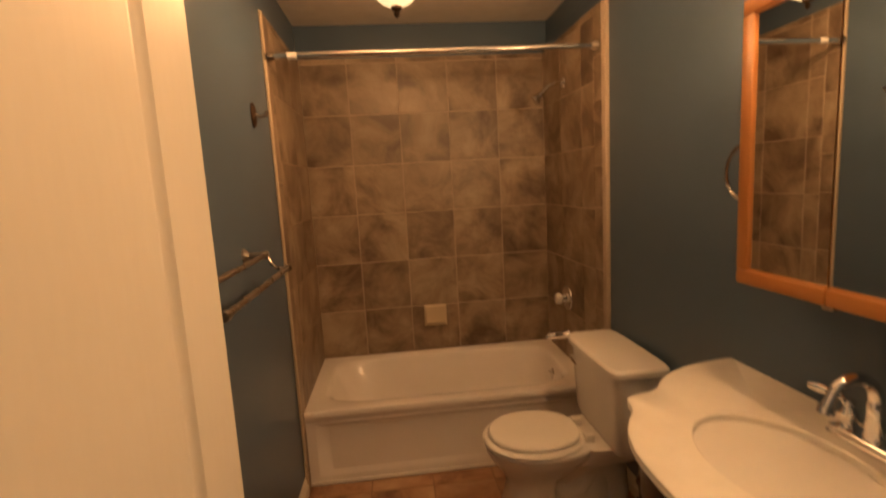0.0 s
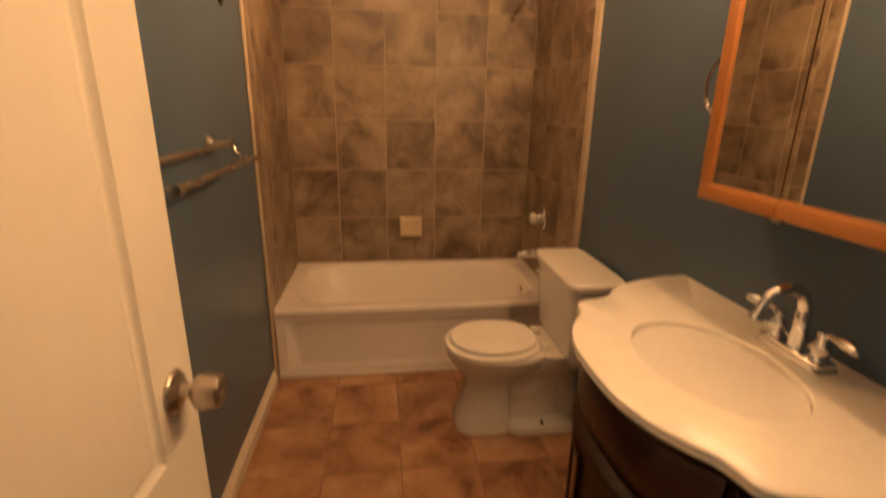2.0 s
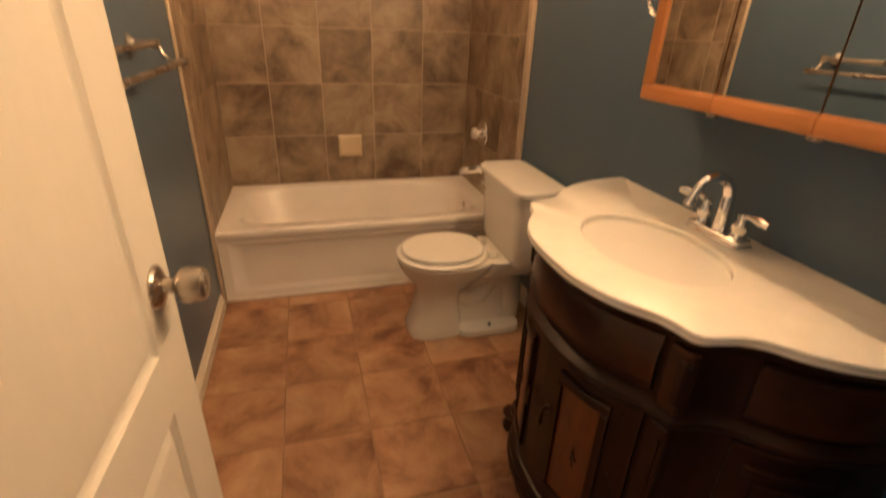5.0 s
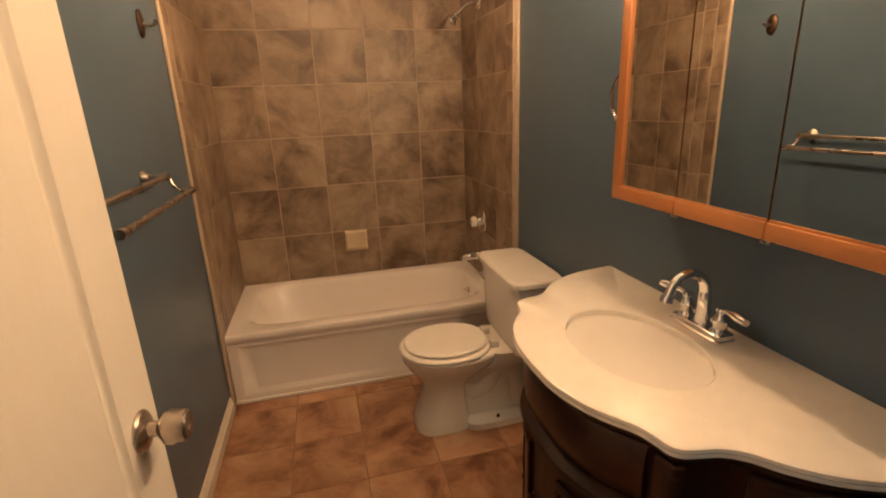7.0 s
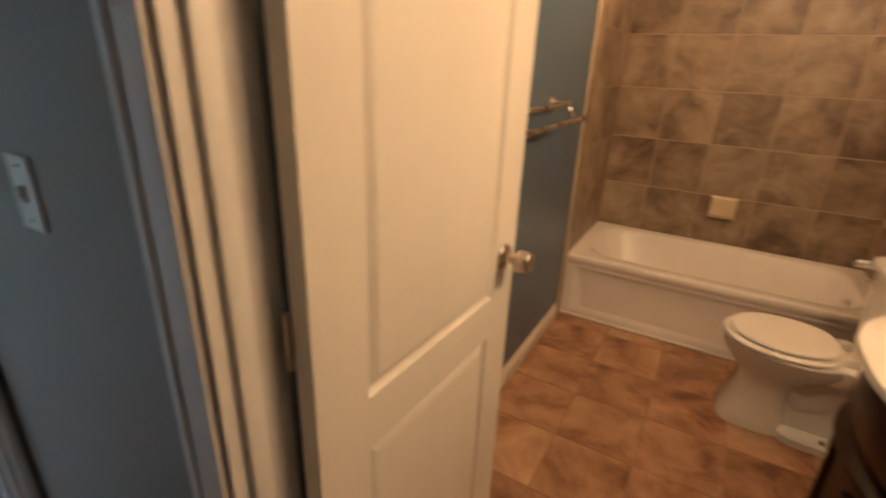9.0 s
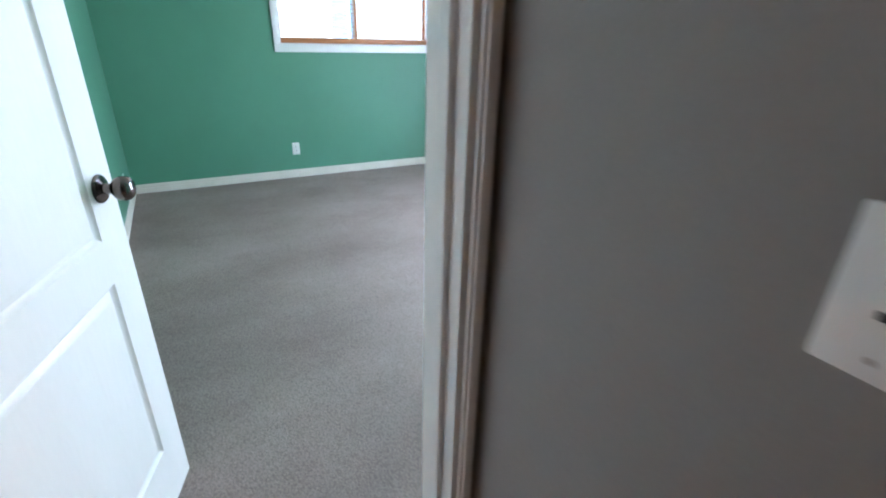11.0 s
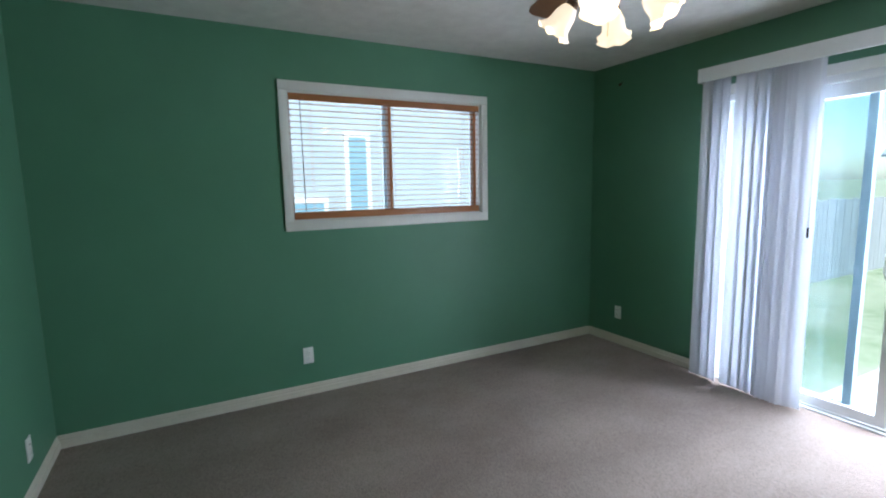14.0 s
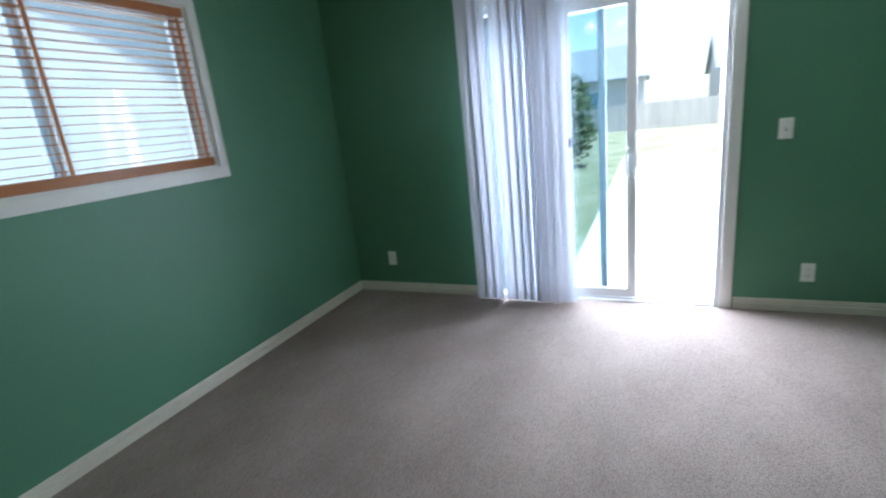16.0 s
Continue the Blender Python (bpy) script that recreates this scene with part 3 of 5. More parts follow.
# ---- toilet ----
def toilet():
    cy = -1.19
    root = thing("toilet", "white two-piece toilet with closed round lid", "toilet", pose(0, 0, 0))
    bm = bmesh.new()
    rings = []
    for z, x0, x1, ry, p in ((0.0, 0.876, 1.14, 0.122, 3.2), (0.014, 0.874, 1.14, 0.124, 3.2), (0.05, 0.886, 1.135, 0.114, 3.0), (0.12, 0.908, 1.125, 0.100, 2.8), (0.19, 0.922, 1.125, 0.095, 2.6), (0.235, 0.915, 1.15, 0.103, 2.4),
                             (0.275, 0.890, 1.21, 0.124, 2.3), (0.315, 0.858, 1.27, 0.153, 2.2), (0.35, 0.838, 1.30, 0.172, 2.2), (0.378, 0.832, 1.30, 0.180, 2.2), (0.385, 0.838, 1.295, 0.175, 2.2)):
        rings.append(oval((x0 + x1) / 2, cy, (x1 - x0) / 2, ry, z, 40, p))
    loft(bm, rings)
    part("bowl", bm, PORCELAIN, root)
    bm = bmesh.new()
    loft(bm, [oval(1.33, cy, 0.15, 0.115, 0.30, 32, 4), oval(1.36, cy, 0.145, 0.145, 0.36, 32, 5), oval(1.36, cy, 0.145, 0.15, 0.384, 32, 5)])
    part("rear_deck", bm, PORCELAIN, root)
    bm = bmesh.new()
    loft(bm, [oval(1.26, cy, 0.16, 0.142, 0.0, 32, 5), oval(1.26, cy, 0.158, 0.141, 0.03, 32, 5), oval(1.26, cy, 0.148, 0.125, 0.042, 32, 4)])
    part("foot_flange", bm, PORCELAIN, root)
    bm = bmesh.new()
    tube(bm, [(1.10, cy, 0.20), (1.16, cy, 0.15), (1.22, cy, 0.17), (1.27, cy, 0.24), (1.33, cy, 0.265), (1.38, cy, 0.21), (1.39, cy, 0.12), (1.38, cy, 0.03)], [0.055, 0.066, 0.068, 0.066, 0.068, 0.068, 0.066, 0.066], 18)
    part("trapway", bm, PORCELAIN, root)
    bm = bmesh.new()
    loft(bm, [oval(1.22, cy, 0.17, 0.070, 0.03, 32, 4), oval(1.22, cy, 0.165, 0.052, 0.12, 32, 4), oval(1.23, cy, 0.165, 0.055, 0.22, 32, 4), oval(1.25, cy, 0.15, 0.10, 0.34, 32, 4)])
    part("trap_web", bm, PORCELAIN, root)
    for s in (-1, 1):
        bm = bmesh.new()
        lathe(bm, [(0.008, 0), (0.008, 0.012), (0.004, 0.02), (0.0, 0.021)], (1.255, cy + s * 0.118, 0.036), (0, 0, 1), 10)
        part("floor_bolt", bm, DARKSLOT, root, "dark rusted floor bolt")
    for nm, z0, z1, g in (("seat", 0.388, 0.406, 0.0), ("lid", 0.410, 0.428, 0.022)):
        bm = bmesh.new()

        def egg(d, z):
            pts = oval(1.045, cy, 0.217 - d, 0.183 - d, z, 44, 2.15)
            for v in pts:
                if v.x > 1.2:
                    v.x = 1.2 + (v.x - 1.2) * 0.75
            return pts

        loft(bm, [egg(g + 0.006, z0), egg(g, z0 + 0.005), egg(g, z1 - 0.006), egg(g + 0.007, z1), egg(g + 0.05, z1 + 0.002)])
        part(nm, bm, SEAT, root)
    for s in (-1, 1):
        part("seat_hinge", boxes((1.235, 1.275, cy + s * 0.07 - 0.02, cy + s * 0.07 + 0.02, 0.385, 0.42), bevel=0.006), SEAT, root)
    bm = bmesh.new()
    loft(bm, [oval(1.405, cy, 0.085, 0.20, 0.375, 40, 6), oval(1.402, cy, 0.098, 0.222, 0.42, 40, 7), oval(1.40, cy, 0.108, 0.236, 0.712, 40, 8)])
    tank = part("tank", bm, PORCELAIN, root)
    bm = bmesh.new()
    loft(bm, [oval(1.397, cy, 0.114, 0.243, 0.712, 40, 8), oval(1.396, cy, 0.121, 0.252, 0.718, 40, 8), oval(1.396, cy, 0.121, 0.252, 0.738, 40, 8), oval(1.396, cy, 0.112, 0.243, 0.748, 40, 8), oval(1.396, cy, 0.06, 0.19, 0.750, 40, 6)])
    part("tank_lid", bm, PORCELAIN, root)
    bm = bmesh.new()
    rod(bm, (1.293, cy + 0.16, 0.66), (1.27, cy + 0.16, 0.66), 0.011)
    tube(bm, [(1.272, cy + 0.165, 0.66), (1.268, cy + 0.12, 0.657), (1.27, cy + 0.085, 0.652)], [0.006, 0.006, 0.004], 8)
    part("flush_lever", bm, CHROME, tank)
    return root


toilet()

bm = bmesh.new()
tube(bm, [(WR - 0.002, -1.47, 0.17), (W - 0.05, -1.47, 0.17), (W - 0.06, -1.47, 0.20), (W - 0.08, -1.44, 0.30), (W - 0.1, -1.38, 0.385)], 0.006, 8)
lathe(bm, [(0.022, 0), (0.022, 0.003), (0.012, 0.006), (0.012, 0.04)], (WR - 0.001, -1.47, 0.17), (-1, 0, 0), 16)
thing("supply_valve", "chrome water supply valve behind the toilet", "valve", group="", bm=bm, material=CHROME)


# ---- vanity ----
VC = -2.22
HALF = [(0.0, 0.993), (0.09, 0.998), (0.17, 1.02), (0.225, 1.05), (0.266, 1.080), (0.300, 1.092), (0.330, 1.100), (0.346, 1.118), (0.354, 1.148), (0.361, 1.178), (0.382, 1.212), (0.425, 1.25), (0.465, 1.30), (0.498, 1.37), (0.515, 1.44), (0.527, 1.52)]


def smooth_line(pts, per=6):
    out = []
    for i in range(len(pts) - 1):
        p0, p1, p2, p3 = (Vector(pts[max(0, min(len(pts) - 1, k))]) for k in (i - 1, i, i + 1, i + 2))
        for j in range(per):
            t = j / per
            out.append(0.5 * ((2 * p1) + (p2 - p0) * t + (2 * p0 - 5 * p1 + 4 * p2 - p3) * t * t + (3 * p1 - p0 - 3 * p2 + p3) * t ** 3))
    out.append(Vector(pts[-1]))
    return out


half = smooth_line([(x, d) for d, x in HALF])
FRONT = [Vector((p.x, VC + p.y)) for p in reversed(half)] + [Vector((p.x, VC - p.y)) for p in half[1:]]


def front_point(k, out=0.0):
    """Point of the curved front at index k, moved outwards."""
    a, b = FRONT[max(0, k - 1)], FRONT[min(len(FRONT) - 1, k + 1)]
    t = (b - a).normalized()
    n = Vector((t.y, -t.x))
    if n.dot(FRONT[k] - Vector((1.6, VC))) < 0:
        n = -n
    return FRONT[k] + n * out


def outline(inset, z):
    pts = [front_point(k, -inset) for k in range(len(FRONT))]
    back = WR - 0.003
    pts = [Vector((min(p.x, back - 0.002), p.y)) for p in pts]
    a, b = pts[-1].y, pts[0].y
    line = [Vector((p.x, p.y, z)) for p in pts] + [Vector((back, a + (b - a) * i / 40, z)) for i in range(41)]
    return line


def index_at(d):
    """Index on the front whose distance along y from the middle is nearest d."""
    return min(range(len(FRONT)), key=lambda k: abs(FRONT[k].y - (VC + d)))


def curved(bm, k0, k1, z0, z1, inset, proud, edge=0.004):
    """A slab that follows the curved front, standing proud of it."""
    ks = list(range(min(k0, k1), max(k0, k1) + 1))
    prof = [(-inset - 0.01, z0), (-inset + proud - edge, z0), (-inset + proud, z0 + edge), (-inset + proud, z1 - edge), (-inset + proud - edge, z1), (-inset - 0.01, z1)]
    loft(bm, [[Vector((*front_point(k, o), z)) for o, z in prof] for k in ks])
    return bm


def vanity():
    root = thing("vanity_cabinet", "dark carved mahogany bow-front vanity cabinet", "cabinet", pose(0, 0, 0))
    bm = bmesh.new()
    loft(bm, [outline(i, z) for i, z in ((0.055, 0.10), (0.05, 0.14), (0.05, 0.64), (0.047, 0.66), (0.047, 0.835), (0.04, 0.854))], cap1=False)
    part("body", bm, MAHOGANY, root)
    last = len(FRONT) - 1
    for nm, prof in (("base_moulding", [(0.05, 0.07), (0.02, 0.075), (0.016, 0.10), (0.024, 0.115), (0.022, 0.128), (0.034, 0.145), (0.05, 0.15)]),
                     ("waist_moulding", [(0.047, 0.632), (0.028, 0.638), (0.02, 0.648), (0.022, 0.66), (0.034, 0.668), (0.047, 0.675)]),
                     ("top_moulding", [(0.047, 0.818), (0.030, 0.828), (0.022, 0.842), (0.022, 0.853), (0.047, 0.854)])):
        bm = bmesh.new()
        loft(bm, [[Vector((*front_point(k, -i), z)) for i, z in prof] for k in range(last + 1)])
        part(nm, bm, MAHOGANY, root)
    # one swelling drawer, a pair of doors with veneered panels
    k0, k1 = index_at(0.272), index_at(-0.272)
    prof = [(-0.055, 0.682), (-0.044, 0.682), (-0.040, 0.687), (-0.033, 0.705), (-0.028, 0.735), (-0.028, 0.765), (-0.033, 0.795), (-0.040, 0.811), (-0.044, 0.815), (-0.055, 0.815)]
    bm = bmesh.new()
    loft(bm, [[Vector((*front_point(k, o), z)) for o, z in prof] for k in range(min(k0, k1), max(k0, k1) + 1)])
    part("drawer_front", bm, POLISHED, root, "polished bowed mahogany drawer front")
    for s in (1, -1):
        a, b = sorted((index_at(s * 0.004), index_at(s * 0.272)))
        door = part("door", curved(bmesh.new(), a, b, 0.158, 0.626, 0.05, 0.010, 0.004), MAHOGANY, root)
        p0, p1 = sorted((index_at(s * 0.088), index_at(s * 0.205)))
        m0, m1 = sorted((index_at(s * 0.070), index_at(s * 0.225)))
        for z0, z1 in ((0.205, 0.232), (0.572, 0.600)):
            part("panel_moulding", curved(bmesh.new(), m0, m1, z0, z1, 0.040, 0.011, 0.005), MAHOGANY, door)
        for c, d in ((m0, p0), (p1, m1)):
            part("panel_moulding", curved(bmesh.new(), c, d, 0.2325, 0.5715, 0.040, 0.011, 0.005), MAHOGANY, door)
        part("veneer_panel", curved(bmesh.new(), p0, p1, 0.2325, 0.5715, 0.040, 0.004, 0.002), BURL, door, "orange-red burl veneer door panel")
        bm = bmesh.new()
        p = front_point((p0 + p1) // 2, -0.0365)
        for dy, dz, r in ((0, 0, 0.010), (0, 0.016, 0.006), (0, -0.016, 0.006), (0.014, 0.004, 0.006), (-0.014, -0.004, 0.006), (0.008, 0.03, 0.004), (-0.006, -0.03, 0.004)):
            lathe(bm, [(r, 0), (r * 0.8, 0.002), (0, 0.0035)], (p.x, p.y + dy, 0.40 + dz), (-1, 0, 0), 10)
        part("carved_rosette", bm, MAHOGANY, door)
        # hanging pull near the meeting edge
        p = front_point(index_at(s * 0.034), -0.040)
        bm = bmesh.new()
        lathe(bm, [(0.013, 0), (0.012, 0.003), (0.005, 0.006), (0.005, 0.018), (0.008, 0.021), (0.0, 0.025)], (p.x, p.y, 0.455), (-1, 0, 0), 14)
        tube(bm, [(p.x - 0.018, p.y, 0.452), (p.x - 0.021, p.y, 0.432), (p.x - 0.021, p.y, 0.415), (p.x - 0.019, p.y, 0.398)], [0.003, 0.006, 0.008, 0.003], 10)
        part("door_pull", bm, BRONZE, door, "dark bronze drop pull")
        # dark nail heads down the door stile
        for z in (0.22, 0.41, 0.59):
            q = front_point(index_at(s * 0.248), -0.0405)
            bm = bmesh.new()
            lathe(bm, [(0.005, 0), (0.004, 0.002), (0, 0.003)], (q.x, q.y, z), (-1, -s * 0.3, 0), 8)
            part("stud", bm, BRONZE, door)
    for s in (1, -1):
        # pilaster under each lobe of the top, with carved blocks
        k0, k1 = sorted((index_at(s * 0.29), index_at(s * 0.352)))
        part("pilaster", curved(bmesh.new(), k0, k1, 0.155, 0.63, 0.05, 0.022), MAHOGANY, root)
        bm = curved(bmesh.new(), k0, k1, 0.675, 0.82, 0.047, 0.022)
        blk = part("pilaster_block", bm, POLISHED, root)
        part("carved_oval", curved(bmesh.new(), k0 + 4, k1 - 4, 0.695, 0.80, 0.026, 0.006), MAHOGANY, blk)
        for g in range(3):
            kk = k0 + (k1 - k0) * (g + 1) // 4
            part("flute", curved(bmesh.new(), kk, kk + 1, 0.19, 0.60, 0.028, 0.004, 0.002), MAHOGANY, root)
        # side drawers and panels past the pilasters
        k0, k1 = sorted((index_at(s * 0.385), index_at(s * 0.51)))
        sd = part("side_panel", curved(bmesh.new(), k0, k1, 0.165, 0.622, 0.05, 0.009), MAHOGANY, root)
        part("veneer_panel", curved(bmesh.new(), k0 + 6, k1 - 6, 0.235, 0.540, 0.042, 0.006), POLISHED, sd)
        part("panel_moulding", curved(bmesh.new(), k0 + 3, k1 - 3, 0.556, 0.580, 0.042, 0.008), MAHOGANY, sd)
        part("side_drawer", curved(bmesh.new(), k0, k1, 0.685, 0.808, 0.047, 0.011, 0.006), POLISHED, root)
        # scroll feet
        for d, o in ((0.335, 0.03), (0.50, 0.04)):
            p = front_point(index_at(s * d), -o)
            bm = bmesh.new()
            lathe(bm, [(0.0, 0), (0.022, 0.0), (0.034, 0.012), (0.036, 0.03), (0.026, 0.05), (0.02, 0.058), (0.032, 0.068), (0.04, 0.082)], (p.x, p.y, 0.0), (0, 0, 1), 18)
            part("foot", bm, MAHOGANY, root)
        # carved scroll low on the corner
        p = front_point(index_at(s * 0.40), -0.02)
        for z, r in ((0.16, 0.026),):
            bm = bmesh.new()
            tube(bm, [Vector((p.x, p.y, z)) + Vector((0, s * 0.4, 0)).normalized() * (r * (1 - a / 500) * math.cos(radians(a))) + Vector((0, 0, r * (1 - a / 500) * math.sin(radians(a)))) for a in range(0, 440, 30)], 0.009, 8)
            part("carved_scroll", bm, MAHOGANY, root)
    return root


vanity()


def vanity_top():
    root = thing("marble_countertop", "cream marble scalloped vanity top with oval undermount basin", "countertop", pose(0, 0, 0))
    sx, sy, rx, ry = 1.262, VC, 0.142, 0.205
    bm = bmesh.new()
    top = outline(0.007, 0.882)

    def ell(line, grow, z):
        out = []
        for p in line:
            a = math.atan2((p.y - sy) / ry, (p.x - sx) / rx)
            out.append(Vector((sx + (rx + grow) * math.cos(a), sy + (ry + grow) * math.sin(a), z)))
        return out

    loft(bm, [ell(top, 0.0, 0.862), ell(top, 0.0, 0.879), ell(top, 0.003, 0.882), top, outline(0.001, 0.878), outline(0.0, 0.871), outline(0.004, 0.866), outline(0.001, 0.860), outline(0.008, 0.8545)], False, False)
    part("slab", bm, MARBLE, root)
    bm = bmesh.new()
    loft(bm, [oval(sx, sy, (rx + 0.004) * k, (ry + 0.004) * k, z, 48) for k, z in ((1.03, 0.8635), (1.0, 0.863), (0.985, 0.852), (0.93, 0.825), (0.80, 0.797), (0.55, 0.776), (0.25, 0.767), (0.1, 0.766))])
    part("basin", bm, PORCELAIN, root, "white oval porcelain basin")
    bm = bmesh.new()
    lathe(bm, [(0.022, 0), (0.021, 0.003), (0.012, 0.002), (0.0, 0.004)], (sx, sy, 0.767), (0, 0, 1), 20)
    part("drain", bm, CHROME, root)
    return root


vanity_top()


def faucet():
    fx, fy, z = 1.462, -2.213, 0.882
    root = thing("faucet", "chrome two-handle gooseneck faucet with lever handles", "faucet", pose(0, 0, 0))
    bm = bmesh.new()
    loft(bm, [oval(fx, fy, 0.030, 0.085, z, 40, 9), oval(fx, fy, 0.030, 0.085, z + 0.006, 40, 9), oval(fx, fy, 0.026, 0.081, z + 0.009, 40, 9), oval(fx, fy, 0.026, 0.081, z + 0.019, 40, 9), oval(fx, fy, 0.023, 0.078, z + 0.022, 40, 9)])
    part("base_plate", bm, CHROME, root)
    bm = bmesh.new()
    pts = [Vector((fx, fy, z + 0.016)), Vector((fx + 0.002, fy, z + 0.06)), Vector((fx, fy, z + 0.10))] + arc((fx - 0.052, fy, z + 0.105), 0.052, 0, 165, (1, 0, 0), (0, 0, 1), 14) + [Vector((fx - 0.113, fy, z + 0.092))]
    tube(bm, pts, [0.019, 0.0165, 0.015] + [0.014 - 0.0002 * i for i in range(15)] + [0.012], 16)
    lathe(bm, [(0.014, 0), (0.0155, 0.004), (0.0155, 0.014), (0.012, 0.016)], (fx - 0.109, fy, z + 0.105), (-0.25, 0, -1), 16)
    part("spout", bm, CHROME, root)
    for s in (-1, 1):
        bm = bmesh.new()
        y = fy + s * 0.056
        lathe(bm, [(0.024, 0.0), (0.024, 0.006), (0.018, 0.012), (0.0155, 0.022), (0.019, 0.032), (0.019, 0.038), (0.013, 0.046), (0.010, 0.056), (0.013, 0.061), (0.012, 0.068), (0.0, 0.072)], (fx, y, z + 0.014), (0, 0, 1), 20)
        h = part("handle", bm, CHROME, root)
        bm = bmesh.new()
        tube(bm, [(fx, y, z + 0.076), (fx - 0.004, y + s * 0.02, z + 0.083), (fx - 0.010, y + s * 0.058, z + 0.084), (fx - 0.014, y + s * 0.082, z + 0.082)], [0.0055, 0.007, 0.0125, 0.009], 12)
        part("lever", bm, CHROME, h)
    return root


faucet()


def mirror_cabinet():
    xf, xb, y0, y1, z0, z1 = 1.385, WR - 0.001, -1.907, -2.662, 1.177, 1.862
    root = thing("mirror_cabinet", "golden oak framed three-door mirrored medicine cabinet", "cabinet", pose(0, 0, 0))
    part("body", boxes((xf + 0.021, xb, y1 + 0.012, y0 - 0.012, z0 + 0.012, z1 - 0.012)), OAK, root)
    cuts = [y0, -2.162, -2.412, y1]
    f = 0.036
    for i in range(3):
        a, b = cuts[i] - (0.001 if i else 0), cuts[i + 1] + (0.001 if i < 2 else 0)
        door = part("door", boxes((xf + 0.013, xf + 0.0205, b + 0.001, a - 0.001, z0 + 0.001, z1 - 0.001)), OAK, root)
        la = a - f if i == 0 else a - 0.0012
        lb = b + f if i == 2 else b + 0.0012
        for zz0, zz1 in ((z0, z0 + f), (z1 - f, z1)):
            bm = boxes((xf, xf + 0.0125, b, a, zz0, zz1), bevel=0.004)
            s0, s1 = (zz1 - 0.002, zz1 + 0.006) if zz0 == z0 else (zz0 - 0.006, zz0 + 0.002)
            box(bm, xf + 0.0055, xf + 0.012, b + 0.001, a - 0.001, s0, s1, bevel=0.002)
            part("rail", bm, OAK, door)
        if i == 0:
            part("stile", boxes((xf, xf + 0.0125, a - f, a, z0 + f, z1 - f), bevel=0.003), OAKV, door)
        if i == 2:
            part("stile", boxes((xf, xf + 0.0125, b, b + f, z0 + f, z1 - f), bevel=0.003), OAKV, door)
        part("mirror", boxes((xf + 0.0075, xf + 0.0128, lb, la, z0 + f + 0.001, z1 - f - 0.001)), MIRROR, door, "mirror glass")
        if i:
            part("hinge", boxes((xf + 0.004, xf + 0.02, a - 0.012, a + 0.012, z0 - 0.008, z0 - 0.0005), bevel=0.002), NICKEL, door)
    return root


mirror_cabinet()


def vanity_light():
    root = thing("vanity_light", "brass bar light with lit round globe bulbs", "wall lamp", pose(0, 0, 0))
    part("bar", boxes((W - 0.045, WR - 0.001, -2.66, -1.86, 1.88, 1.965), bevel=0.008), BRASS, root)
    for i in range(6):
        y = -1.908 - i * 0.141
        bm = bmesh.new()
        lathe(bm, [(0.028, 0), (0.028, 0.004), (0.02, 0.012), (0.02, 0.038)], (W - 0.046, y, 1.922), (-1, 0, 0), 18)
        sock = part("socket", bm, BRASS, root)
        bm = bmesh.new()
        bmesh.ops.create_uvsphere(bm, u_segments=20, v_segments=12, radius=0.043, matrix=Matrix.Translation((W - 0.124, y, 1.924)))
        b = part("bulb", bm, GLOBE, sock, "lit white globe bulb")
        b.visible_shadow = False
        point_lamp("bulb_light", (W - 0.124, y, 1.924), BULB, TUNGSTEN, 0.05)
    return root


BULB = 2.15
vanity_light()


